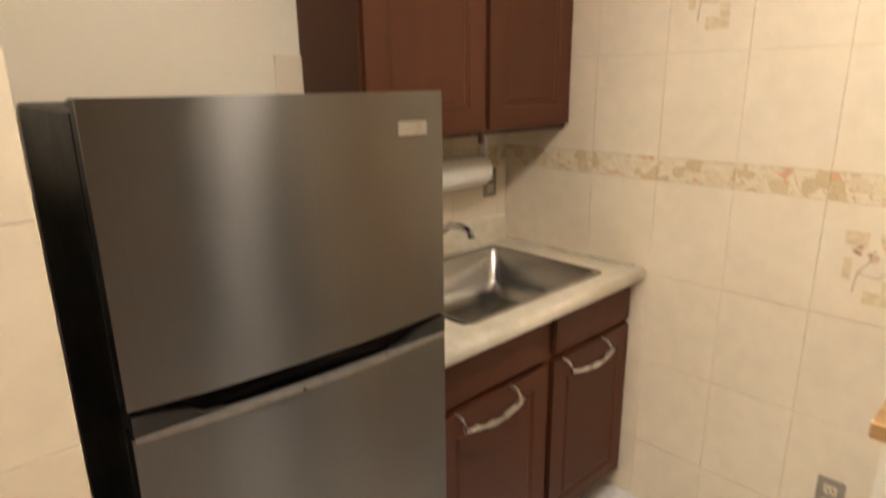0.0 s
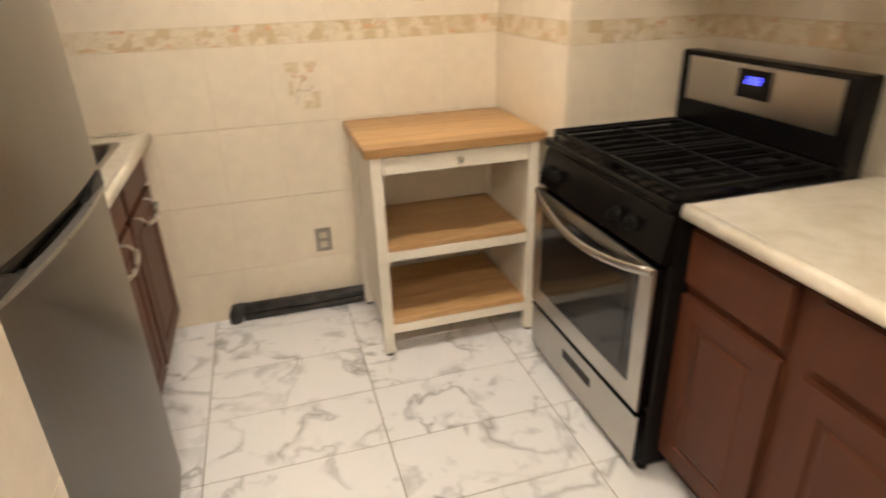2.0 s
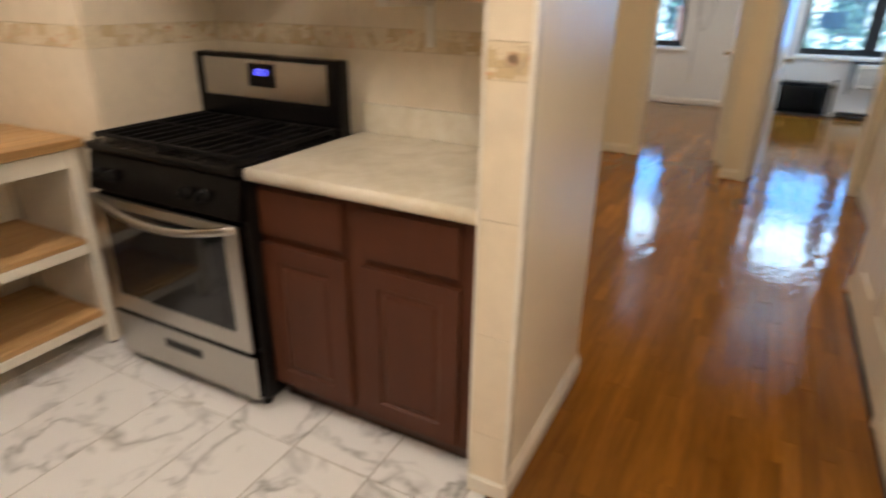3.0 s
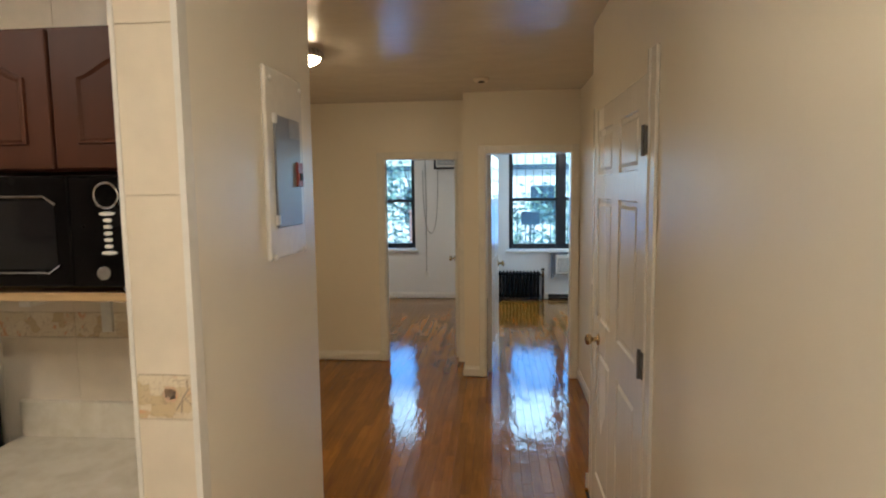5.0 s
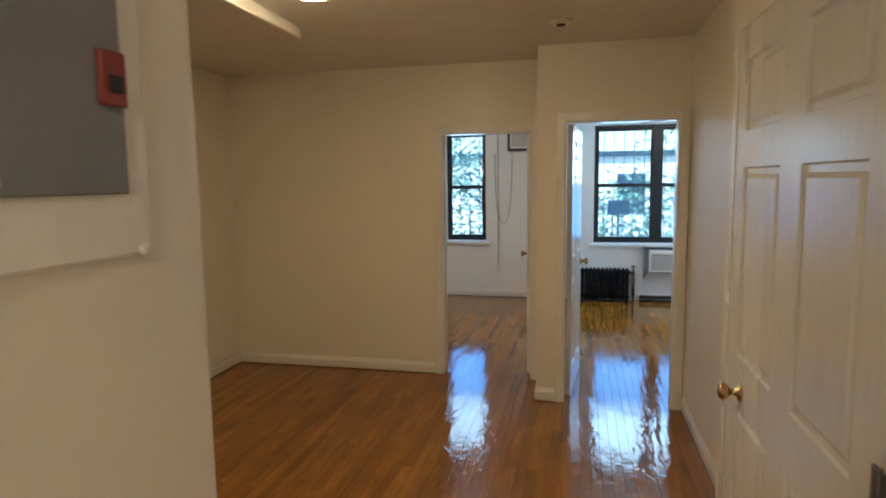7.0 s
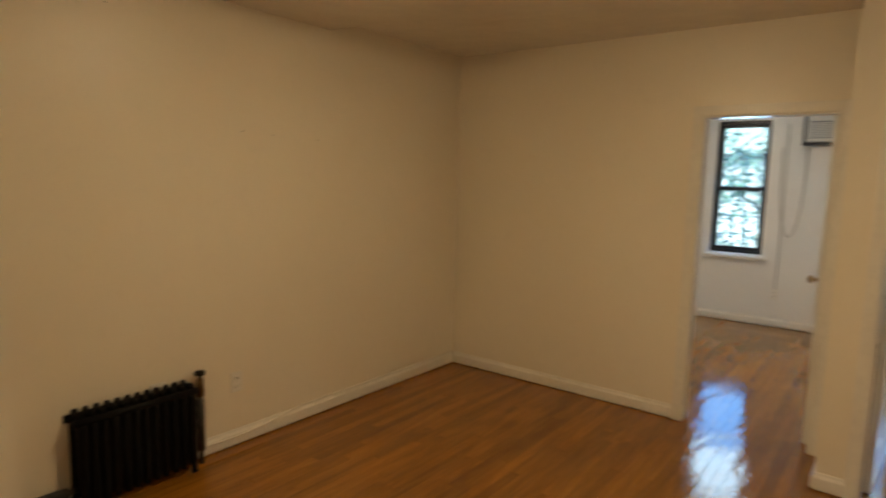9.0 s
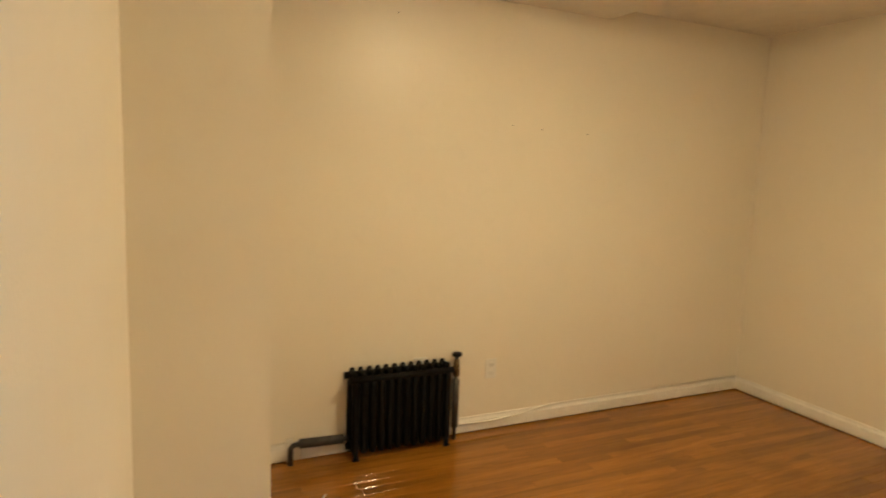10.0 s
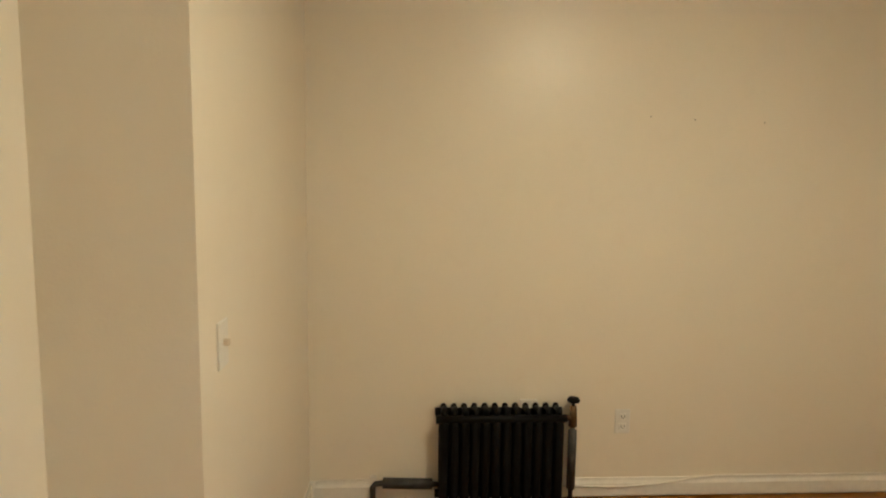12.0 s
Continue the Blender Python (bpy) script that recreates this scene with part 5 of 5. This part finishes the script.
# ---- bedrooms ----
make_radiator((-1.46, -8.34, 0), 180, 12, 0.051, 0.43, "black cast-iron radiator under the bedroom window")
bpipe = thing("heating_pipe", (-2.4, -8.39, 0), 0, "black pipe along the bedroom baseboard", "pipe")
for z, r in ((0.06, 0.022), (0.015, 0.014)):
    bm = bmesh.new()
    tube(bm, [(-0.65, 0, z), (0.5, 0, z)], r, 10)
    part("pipe", bm, PIPEBLACK, bpipe, "", True)


def air_conditioner(loc, w, h, d, label, shelf=True):
    a = thing("air_conditioner", loc, 180, label, "air conditioner", "air conditioners")
    part("case", boxes((-w / 2, 0, 0, w / 2, d, h), bev=0.008, seg=2), PLASTIC, a)
    part("front", boxes((-w / 2, -0.03, 0, w / 2, -0.002, h), bev=0.01, seg=2), PLASTIC, a)
    part("grille", boxes((-w / 2 + 0.025, -0.0325, 0.035, w * 0.285, -0.029, h - 0.05)), GREYPANEL, a, "grey grille recess")
    n = 9
    for i in range(n):
        z = 0.05 + (h - 0.12) * i / (n - 1)
        part("louvre", boxes((-w / 2 + 0.03, -0.036, z - 0.005, w * 0.28, -0.029, z + 0.005), bev=0.002), PLASTIC, a)
    part("control", boxes((w * 0.32, -0.034, 0.06, w / 2 - 0.02, -0.029, h - 0.05), bev=0.002), LOGO, a)
    if shelf:
        part("bracket_shelf", boxes((-w / 2 + 0.02, 0.01, -0.012, w / 2 - 0.02, d, -0.003)), GREYPANEL, a)
        for k in range(3):
            x = -w / 2 - 0.066 + 0.021 * k
            part("side_filler", boxes((x, 0.012 + 0.006 * (k % 2), -0.09 + 0.035 * k, x + 0.019, 0.05, h + 0.012), bev=0.003), FOAM, a, "grey foam filler")
        part("hood", boxes((-w / 2 - 0.085, 0.0, h + 0.016, w / 2 + 0.03, d, h + 0.03), bev=0.003), WINBLACK, a)
    else:
        part("sleeve", boxes((-w / 2 - 0.035, 0.005, -0.03, -w / 2 - 0.003, d, h + 0.03), (w / 2 + 0.003, 0.005, -0.03, w / 2 + 0.035, d, h + 0.03), (-w / 2 - 0.035, 0.005, -0.03, w / 2 + 0.035, d, -0.003)), WINBLACK, a, "dark wall sleeve")
    return a


air_conditioner((-2.22, -8.31, 0.40), 0.43, 0.28, 0.135, "white window air conditioner on a bracket below the sill")
air_conditioner((-0.43, -8.35, 2.0), 0.40, 0.26, 0.095, "white air conditioner high in the bedroom wall", False)
bm = bmesh.new()
pts = [(-0.27, -8.44, 2.0)]
for i in range(17):
    u = i / 16
    pts.append((-0.13 - 0.115 * math.cos(math.pi * u), -8.438, 1.95 - 0.95 * math.sin(math.pi * u) ** 0.7))
tube(bm, pts[1:], 0.006, 6)
tagged(part("hanging_cord", bm, CORD, None, "", True), "white cord looping down the bedroom wall", "cord")
bm = bmesh.new()
tube(bm, [(-0.055, -8.44, 2.2), (-0.062, -8.44, 1.4), (-0.055, -8.438, 0.42)], 0.006, 6)
tagged(part("hanging_cord", bm, CORD, None, "", True), "straight white cord down to the outlet", "cord")
outlet("wall_outlet", pose(-0.055, ROOMS_SOUTH, 0.36, 0, 0, 180), PLASTIC, PLASTIC, "white plastic outlet under the bedroom cord")

# ---- yard outside ----
structure("ground", boxes((-120, -200, -1.2, 120, -8.9, -1.0)), SOIL, "bare yard ground with leaves")


def make_tree(x, y, h, spread, seed, label):
    rnd = random.Random(seed)
    t = thing("tree", (x, y, -1.0), 0, label, "tree", "yard trees")
    bm = bmesh.new()
    tube(bm, [(0, 0, 0), (0.05, 0.02, h * 0.25), (-0.05, 0.04, h * 0.5), (0.03, 0, h * 0.85)], [0.09, 0.07, 0.05, 0.02], 8)
    for k in range(7):
        a = rnd.uniform(0, 6.28)
        z = h * rnd.uniform(0.25, 0.7)
        L = spread * rnd.uniform(0.5, 0.9)
        tube(bm, [(0, 0, z), (L * 0.5 * math.cos(a), L * 0.5 * math.sin(a), z + 0.3 * L), (L * math.cos(a), L * math.sin(a), z + 0.7 * L)], [0.028, 0.018, 0.007], 6)
    part("trunk", bm, BARK, t, "", True)
    verts, faces = [], []
    for k in range(34):
        a, e = rnd.uniform(0, 6.28), rnd.uniform(-1.0, 0.55)
        rr = spread * rnd.uniform(0.3, 1.0)
        cx, cy, cz = rr * math.cos(a), rr * math.sin(a), h * 0.6 + e * h * 0.42
        for j in range(38):
            p = Vector((cx + rnd.gauss(0, 0.28), cy + rnd.gauss(0, 0.28), cz + rnd.gauss(0, 0.25)))
            u = Vector((rnd.uniform(-1, 1), rnd.uniform(-1, 1), rnd.uniform(-0.6, 0.6))).normalized() * 0.085
            v = Vector((rnd.uniform(-1, 1), rnd.uniform(-1, 1), rnd.uniform(-1, 1))).normalized() * 0.04
            b0 = len(verts)
            verts += [p - u, p + v, p + u, p - v]
            faces.append((b0, b0 + 1, b0 + 2, b0 + 3))
    me = bpy.data.meshes.new("crown")
    me.from_pydata(verts, [], faces)
    me.materials.append(LEAF)
    cr = new("crown", me)
    cr.parent = t


make_tree(0.9, -14.0, 3.6, 1.6, 3, "leafy green yard tree with a thin trunk")
make_tree(-1.2, -15.0, 2.9, 1.4, 5, "leafy green yard tree with a thin trunk")
make_tree(-3.0, -12.8, 3.0, 1.3, 8, "leafy green yard bush-like tree")
make_tree(-4.6, -15.0, 4.4, 1.8, 9, "leafy green yard tree beside the fence")
make_tree(2.6, -15.0, 5.0, 1.9, 12, "tall leafy green yard tree")


def back_building():
    b = thing("yard_building", (-2.0, -26.0, -1.0), 0, "low pale rendered building behind the yard", "building")
    part("wall", boxes((-9, -4, 0, 9, 0, 3.5)), CONCRETE, b)
    part("roof", boxes((-9.2, -4.2, 3.5, 9.2, 0.2, 3.72)), WINBLACK, b)
    for i in range(6):
        for j in range(1):
            x, z = -7.3 + 2.8 * i, 1.2
            wn = part("window", boxes((x, 0.0, z, x + 1.1, 0.06, z + 1.6), bev=0.01), WINBLACK, b)
            part("pane", boxes((x + 0.08, 0.055, z + 0.08, x + 1.02, 0.07, z + 1.52)), OVENGLASS, wn)


back_building()
fe = thing("yard_fence", (0, -17.5, -1.0), 0, "dark iron yard fence with upright bars", "fence")
for i in range(60):
    x = -7.5 + 0.25 * i
    bm = bmesh.new()
    tube(bm, [(x, 0, 0), (x, 0, 1.9)], 0.012, 5)
    part("bar", bm, WINBLACK, fe)
for z in (0.2, 1.75):
    part("rail", boxes((-7.6, -0.02, z, 7.4, 0.02, z + 0.04)), WINBLACK, fe)
po = thing("wooden_post", (0.55, -11.4, -1.0), 0, "reddish wooden post in the yard", "post")
part("shaft", boxes((-0.07, -0.07, 0, 0.07, 0.07, 2.2), bev=0.01), BRICKRED, po)
part("cap", boxes((-0.09, -0.09, 2.2, 0.09, 0.09, 2.26), bev=0.01), BRICKRED, po)
mb = thing("metal_box", (-1.75, -10.6, -1.0), 0, "dark metal box on a thin post in the yard", "box")
part("shaft", boxes((-0.02, -0.02, 0, 0.02, 0.02, 2.0)), WINBLACK, mb)
part("housing", boxes((-0.17, -0.1, 2.0, 0.17, 0.1, 2.24), bev=0.01), WINBLACK, mb)

# ---- kitchen wall tiles ----
TW, TH, JOINT = 0.25, 0.325, 0.0014
ROWS_Z = [(-0.07, 0.250), (0.250, 0.575), (0.575, 0.900), (0.900, 1.225), (1.225, 1.303), (1.303, 1.628), (1.628, 1.953), (1.953, 2.278), (2.278, CEILING)]
END_JOINTS = [0.0, 0.23, 0.565, 0.90, 1.243, 1.328, 1.66, 1.96, 2.28, CEILING]
tile_meshes = {}


def tile_mesh(w, h, material):
    """One thin glazed tile with eased edges, centred, in the local xz plane facing -y."""
    key = (round(w, 4), round(h, 4), material.name)
    if key not in tile_meshes:
        bm = bmesh.new()
        t, e = 0.007, 0.0008
        back = [bm.verts.new(p) for p in ((-w / 2, 0, -h / 2), (w / 2, 0, -h / 2), (w / 2, 0, h / 2), (-w / 2, 0, h / 2))]
        mid = [bm.verts.new((v.co.x, -t + e, v.co.z)) for v in back]
        top = [bm.verts.new((v.co.x - math.copysign(e, v.co.x), -t, v.co.z - math.copysign(e, v.co.z))) for v in back]
        for a, b2 in ((back, mid), (mid, top)):
            for k in range(4):
                bm.faces.new((a[k], a[(k + 1) % 4], b2[(k + 1) % 4], b2[k]))
        bm.faces.new(top)
        bmesh.ops.recalc_face_normals(bm, faces=bm.faces)
        tile_meshes[key] = link_mesh("tile", bm, material)
    return tile_meshes[key]


def tiled_wall(name, m, length, first, label, rows=ROWS_Z, top=None):
    """Tiles on a wall whose local x runs along it and whose face looks along local -y; first is the width of the first, cut tile."""
    w = new(name)
    w.matrix_world = m
    tagged(w, label, "wall", kind="structure")
    part("grout", boxes((0, -0.004, 0, length, 0.0, rows[-1][1] - 0.002)), GROUT, w)
    cuts = [0.0]
    x = first
    while x < length - 0.01:
        cuts.append(x)
        x += TW
    cuts.append(length)
    for z0, z1 in rows:
        z0 = max(z0, 0.0)
        band = z1 - z0 < 0.1 and z0 > 1 and z1 < 1.5
        for a, b2 in zip(cuts, cuts[1:]):
            if b2 - a < 0.012:
                continue
            ob = new("border_tile" if band else "tile", tile_mesh(b2 - a - JOINT * 0.6, z1 - z0 - JOINT, BAND if band else TILE))
            ob.parent = w
            ob.location = ((a + b2) / 2, -0.001, (z0 + z1) / 2)
            ob.rotation_euler = (radians(random.uniform(-0.12, 0.12)), 0, 0)
    return w


east_tiles = tiled_wall("wall_tiles_east", pose(EAST, KITCHEN_NORTH, 0, 0, 0, -90), KITCHEN_NORTH + 0.51, (KITCHEN_NORTH - 0.243) % TW, "glossy cream ceramic tiles with a flower border")
tiled_wall("wall_tiles_north", pose(0.80, KITCHEN_NORTH, 0), EAST - 0.808, 0.195, "glossy cream ceramic tiles behind fridge and sink", ROWS_Z[:6])
tiled_wall("wall_tiles_jut", pose(EAST - 0.008, -0.51, 0, 0, 0, 180), EAST - 0.008 - 1.12, 0.20, "glossy cream ceramic tiles on the wall corner by the stove")
tiled_wall("wall_tiles_alcove", pose(1.12, -0.51, 0, 0, 0, -90), 0.61, 0.25, "glossy cream ceramic tiles beside the stove")
tiled_wall("wall_tiles_south", pose(1.112, KITCHEN_SOUTH, 0, 0, 0, 180), 1.112 - STUB_E - 0.008, 0.20, "glossy cream ceramic tiles behind stove and worktop")
tiled_wall("wall_tiles_inner", pose(STUB_E, KITCHEN_SOUTH + 0.008, 0, 0, 0, 90), abs(KITCHEN_SOUTH - STUB_N) - 0.01, 0.16, "glossy cream ceramic tiles beside the worktop")
tiled_wall("wall_tiles_end", pose(STUB_E, STUB_N, 0, 0, 0, 180), STUB_E - STUB_W, 0.2, "column of cream ceramic tiles on the wall end", list(zip(END_JOINTS, END_JOINTS[1:])))
tiled_wall("wall_tiles_niche", pose(-0.57, 0.955, 0), 0.635, 0.135, "cream ceramic tiles on the wall beside the fridge", [(z, min(z + 0.33, CEILING)) for z in (-0.27, 0.06, 0.39, 0.72, 1.05, 1.38, 1.71, 2.04)] + [(2.37, CEILING)])


def flower_print(parent, x, z, seed):
    """A printed tile picture: tan blocks, a bent twig and rose petals, a hair above the glaze."""
    y = -0.0086
    rnd = random.Random(seed)
    d = part("flower_print", boxes((x - 0.07, y - 0.0004, z + 0.055, x - 0.015, y, z + 0.095), (x + 0.01, y - 0.0004, z + 0.07, x + 0.06, y, z + 0.095), (x - 0.065, y - 0.0004, z - 0.04, x - 0.045, y, z + 0.02), (x - 0.01, y - 0.0004, z - 0.10, x + 0.06, y, z - 0.065), (x + 0.03, y - 0.0004, z - 0.065, x + 0.06, y, z - 0.03)), TAN, parent)
    bm = bmesh.new()
    tube(bm, [(x - 0.035, y, z - 0.075), (x - 0.03, y, z - 0.02), (x - 0.01, y, z + 0.01), (x + 0.005, y, z + 0.05)], 0.0016, 5)
    tube(bm, [(x - 0.03, y, z - 0.02), (x + 0.02, y, z - 0.025), (x + 0.035, y, z - 0.005)], 0.0014, 5)
    part("twig_print", bm, TWIG, d)
    bm = bmesh.new()
    for cx, cz in ((x - 0.035, z + 0.045), (x + 0.03, z + 0.062), (x + 0.0, z + 0.03)):
        for k in range(5):
            a = 2 * math.pi * k / 5 + rnd.uniform(0, 1)
            px, pz = cx + 0.009 * math.cos(a), cz + 0.009 * math.sin(a)
            bm.faces.new([bm.verts.new((px + 0.007 * math.cos(b2), y - 0.0006, pz + 0.007 * math.sin(b2))) for b2 in [radians(60 * q) for q in range(6)]])
    part("petal_print", bm, ROSE, d)


for y, z in ((0.365, 1.055), (0.87, 1.79), (-0.13, 1.465)):
    flower_print(east_tiles, KITCHEN_NORTH - y, z, int(y * 100) + 50)

end_tiles = bpy.data.objects["wall_tiles_end"]
bm = bmesh.new()
tube(bm, [(0.085, -0.0088, 1.257), (0.088, -0.0088, 1.285), (0.10, -0.0088, 1.30), (0.098, -0.0088, 1.318)], 0.0016, 5)
tube(bm, [(0.088, -0.0088, 1.28), (0.075, -0.0088, 1.262)], 0.0014, 5)
tube(bm, [(0.09, -0.0088, 1.288), (0.108, -0.0088, 1.27)], 0.0014, 5)
part("twig_print", bm, TWIG, end_tiles)
bm = bmesh.new()
for k in range(6):
    a = math.pi * k / 3
    px, pz = 0.066 + 0.009 * math.cos(a), 1.292 + 0.009 * math.sin(a)
    bm.faces.new([bm.verts.new((px + 0.008 * math.cos(radians(60 * q)), -0.0092, pz + 0.008 * math.sin(radians(60 * q)))) for q in range(6)])
part("petal_print", bm, ROSE, end_tiles)

# ---- kitchen floor tiles ----
kf = tagged(new("floor_kitchen"), "white marble-print ceramic floor tiles with dark joints", "floor", kind="structure")
part("floor_grout", boxes((-0.52, KITCHEN_SOUTH, -0.0118, EAST, KITCHEN_NORTH, -0.0025)), FLOORGROUT, kf)
FX, FY = [1.365 + 0.305 * k for k in range(-7, 3)], [0.29 + 0.61 * k for k in range(-3, 4)]
floor_tiles = {}
for i in range(len(FX) - 1):
    for j in range(len(FY) - 1):
        x0, x1 = max(FX[i], -0.52), min(FX[i + 1], EAST)
        y0, y1 = max(FY[j], KITCHEN_SOUTH), min(FY[j + 1], KITCHEN_NORTH)
        if x1 - x0 < 0.02 or y1 - y0 < 0.02:
            continue
        key = (round(x1 - x0, 3), round(y1 - y0, 3))
        if key not in floor_tiles:
            w, h = key[0] / 2 - 0.0018, key[1] / 2 - 0.0018
            bm = bmesh.new()
            box(bm, -w, -h, -0.006, w, h, 0.0, 0.0012)
            floor_tiles[key] = link_mesh("tile", bm, MARBLE)
        ob = new("tile", floor_tiles[key])
        ob.parent = kf
        ob.location = ((x0 + x1) / 2, (y0 + y1) / 2, 0.0)
        ob.rotation_euler = (radians(random.uniform(-0.08, 0.08)), radians(random.uniform(-0.08, 0.08)), 0)

# ---- oak strip floor ----
wf = tagged(new("floor_wood"), "glossy varnished orange-brown oak strip floor", "floor", kind="structure")
STRIP = 0.0572
rnd = random.Random(21)
near, far = [], []


def spans(x):
    """The stretches of floor that a strip at x covers, between the walls."""
    out = []
    if -0.86 < x:
        out.append((ROOMS_SOUTH, LIVING_SOUTH - 0.11 + (0.11 if -0.775 < x < -0.055 else 0)))
        out.append((LIVING_SOUTH, STUB_S if x < BLOCK_W else BLOCK_S))
        if -0.775 < x < -0.055:
            out = [(ROOMS_SOUTH, STUB_S)]
    elif x > -0.96:
        out.append((ENTRY_SOUTH, STUB_S))
    elif x > HALL_WEST:
        lo = ROOMS_SOUTH if -1.775 < x < -1.03 else ENTRY_SOUTH
        if lo == ENTRY_SOUTH:
            out.append((ROOMS_SOUTH, ENTRY_SOUTH - 0.11))
        out.append((lo, STUB_S if x > CLOSET_X else CLOSET_S))
    else:
        out.append((ROOMS_SOUTH, ENTRY_SOUTH - 0.16))
    if CLOSET_X < x < STUB_W:
        a, b2 = out[-1]
        out[-1] = (a, 1.70)
    elif STUB_W <= x < -0.52:
        out.append((STUB_N, 0.955))
    return out


x = -3.1
while x < EAST:
    for a, b2 in spans(x + STRIP / 2):
        y = a
        while y < b2 - 0.01:
            L = rnd.uniform(0.45, 1.35)
            e = b2 if y + L > b2 - 0.25 else y + L
            row = (x + STRIP / 2, y, e, rnd.uniform(-0.5, 0.5) * (0.4 if y < -5 else 1), rnd.uniform(-0.0003, 0.0003))
            (near if (-1.64 < row[0] < 0.4 and y > -4.7) else far).append(row)
            y = e
    x += STRIP
near.sort(key=lambda r: abs(r[0] + 0.9) + 0.2 * abs(r[1] + 1.5))
far += near[300:]


def strip_faces(cx, y0, y1, tilt, dz):
    """A strip board: eased top edges, a slight cup to one side."""
    w, g, e = STRIP / 2 - 0.0002, 0.0002, 0.0007
    s = math.tan(radians(tilt))
    vs = []
    for y, dy in ((y0 + g, e), (y1 - g, -e)):
        vs += [(cx - w, y, -0.012), (cx - w, y, -e + dz - w * s), (cx - w + e, y + dy, dz - w * s), (cx + w - e, y + dy, dz + w * s), (cx + w, y, -e + dz + w * s), (cx + w, y, -0.012)]
    fs = [(k, k + 1, k + 7, k + 6) for k in range(5)] + [(0, 5, 4, 3, 2, 1), (6, 7, 8, 9, 10, 11)]
    return vs, fs


for cx, y0, y1, tilt, dz in near[:300]:
    vs, fs = strip_faces(0, (y0 - y1) / 2, (y1 - y0) / 2, tilt, dz)
    me = bpy.data.meshes.new("plank")
    me.from_pydata(vs, [], [f[::-1] for f in fs])
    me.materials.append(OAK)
    ob = new("plank", me)
    ob.parent = wf
    ob.location = (cx, (y0 + y1) / 2, 0)
verts, faces = [], []
for r in far:
    vs, fs = strip_faces(*r)
    b0 = len(verts)
    verts += vs
    faces += [tuple(b0 + k for k in f[::-1]) for f in fs]
me = bpy.data.meshes.new("planks")
me.from_pydata(verts, [], faces)
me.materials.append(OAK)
rest = new("planks", me)
rest.parent = wf
tagged(rest, "varnished oak strips", kind="stuff")
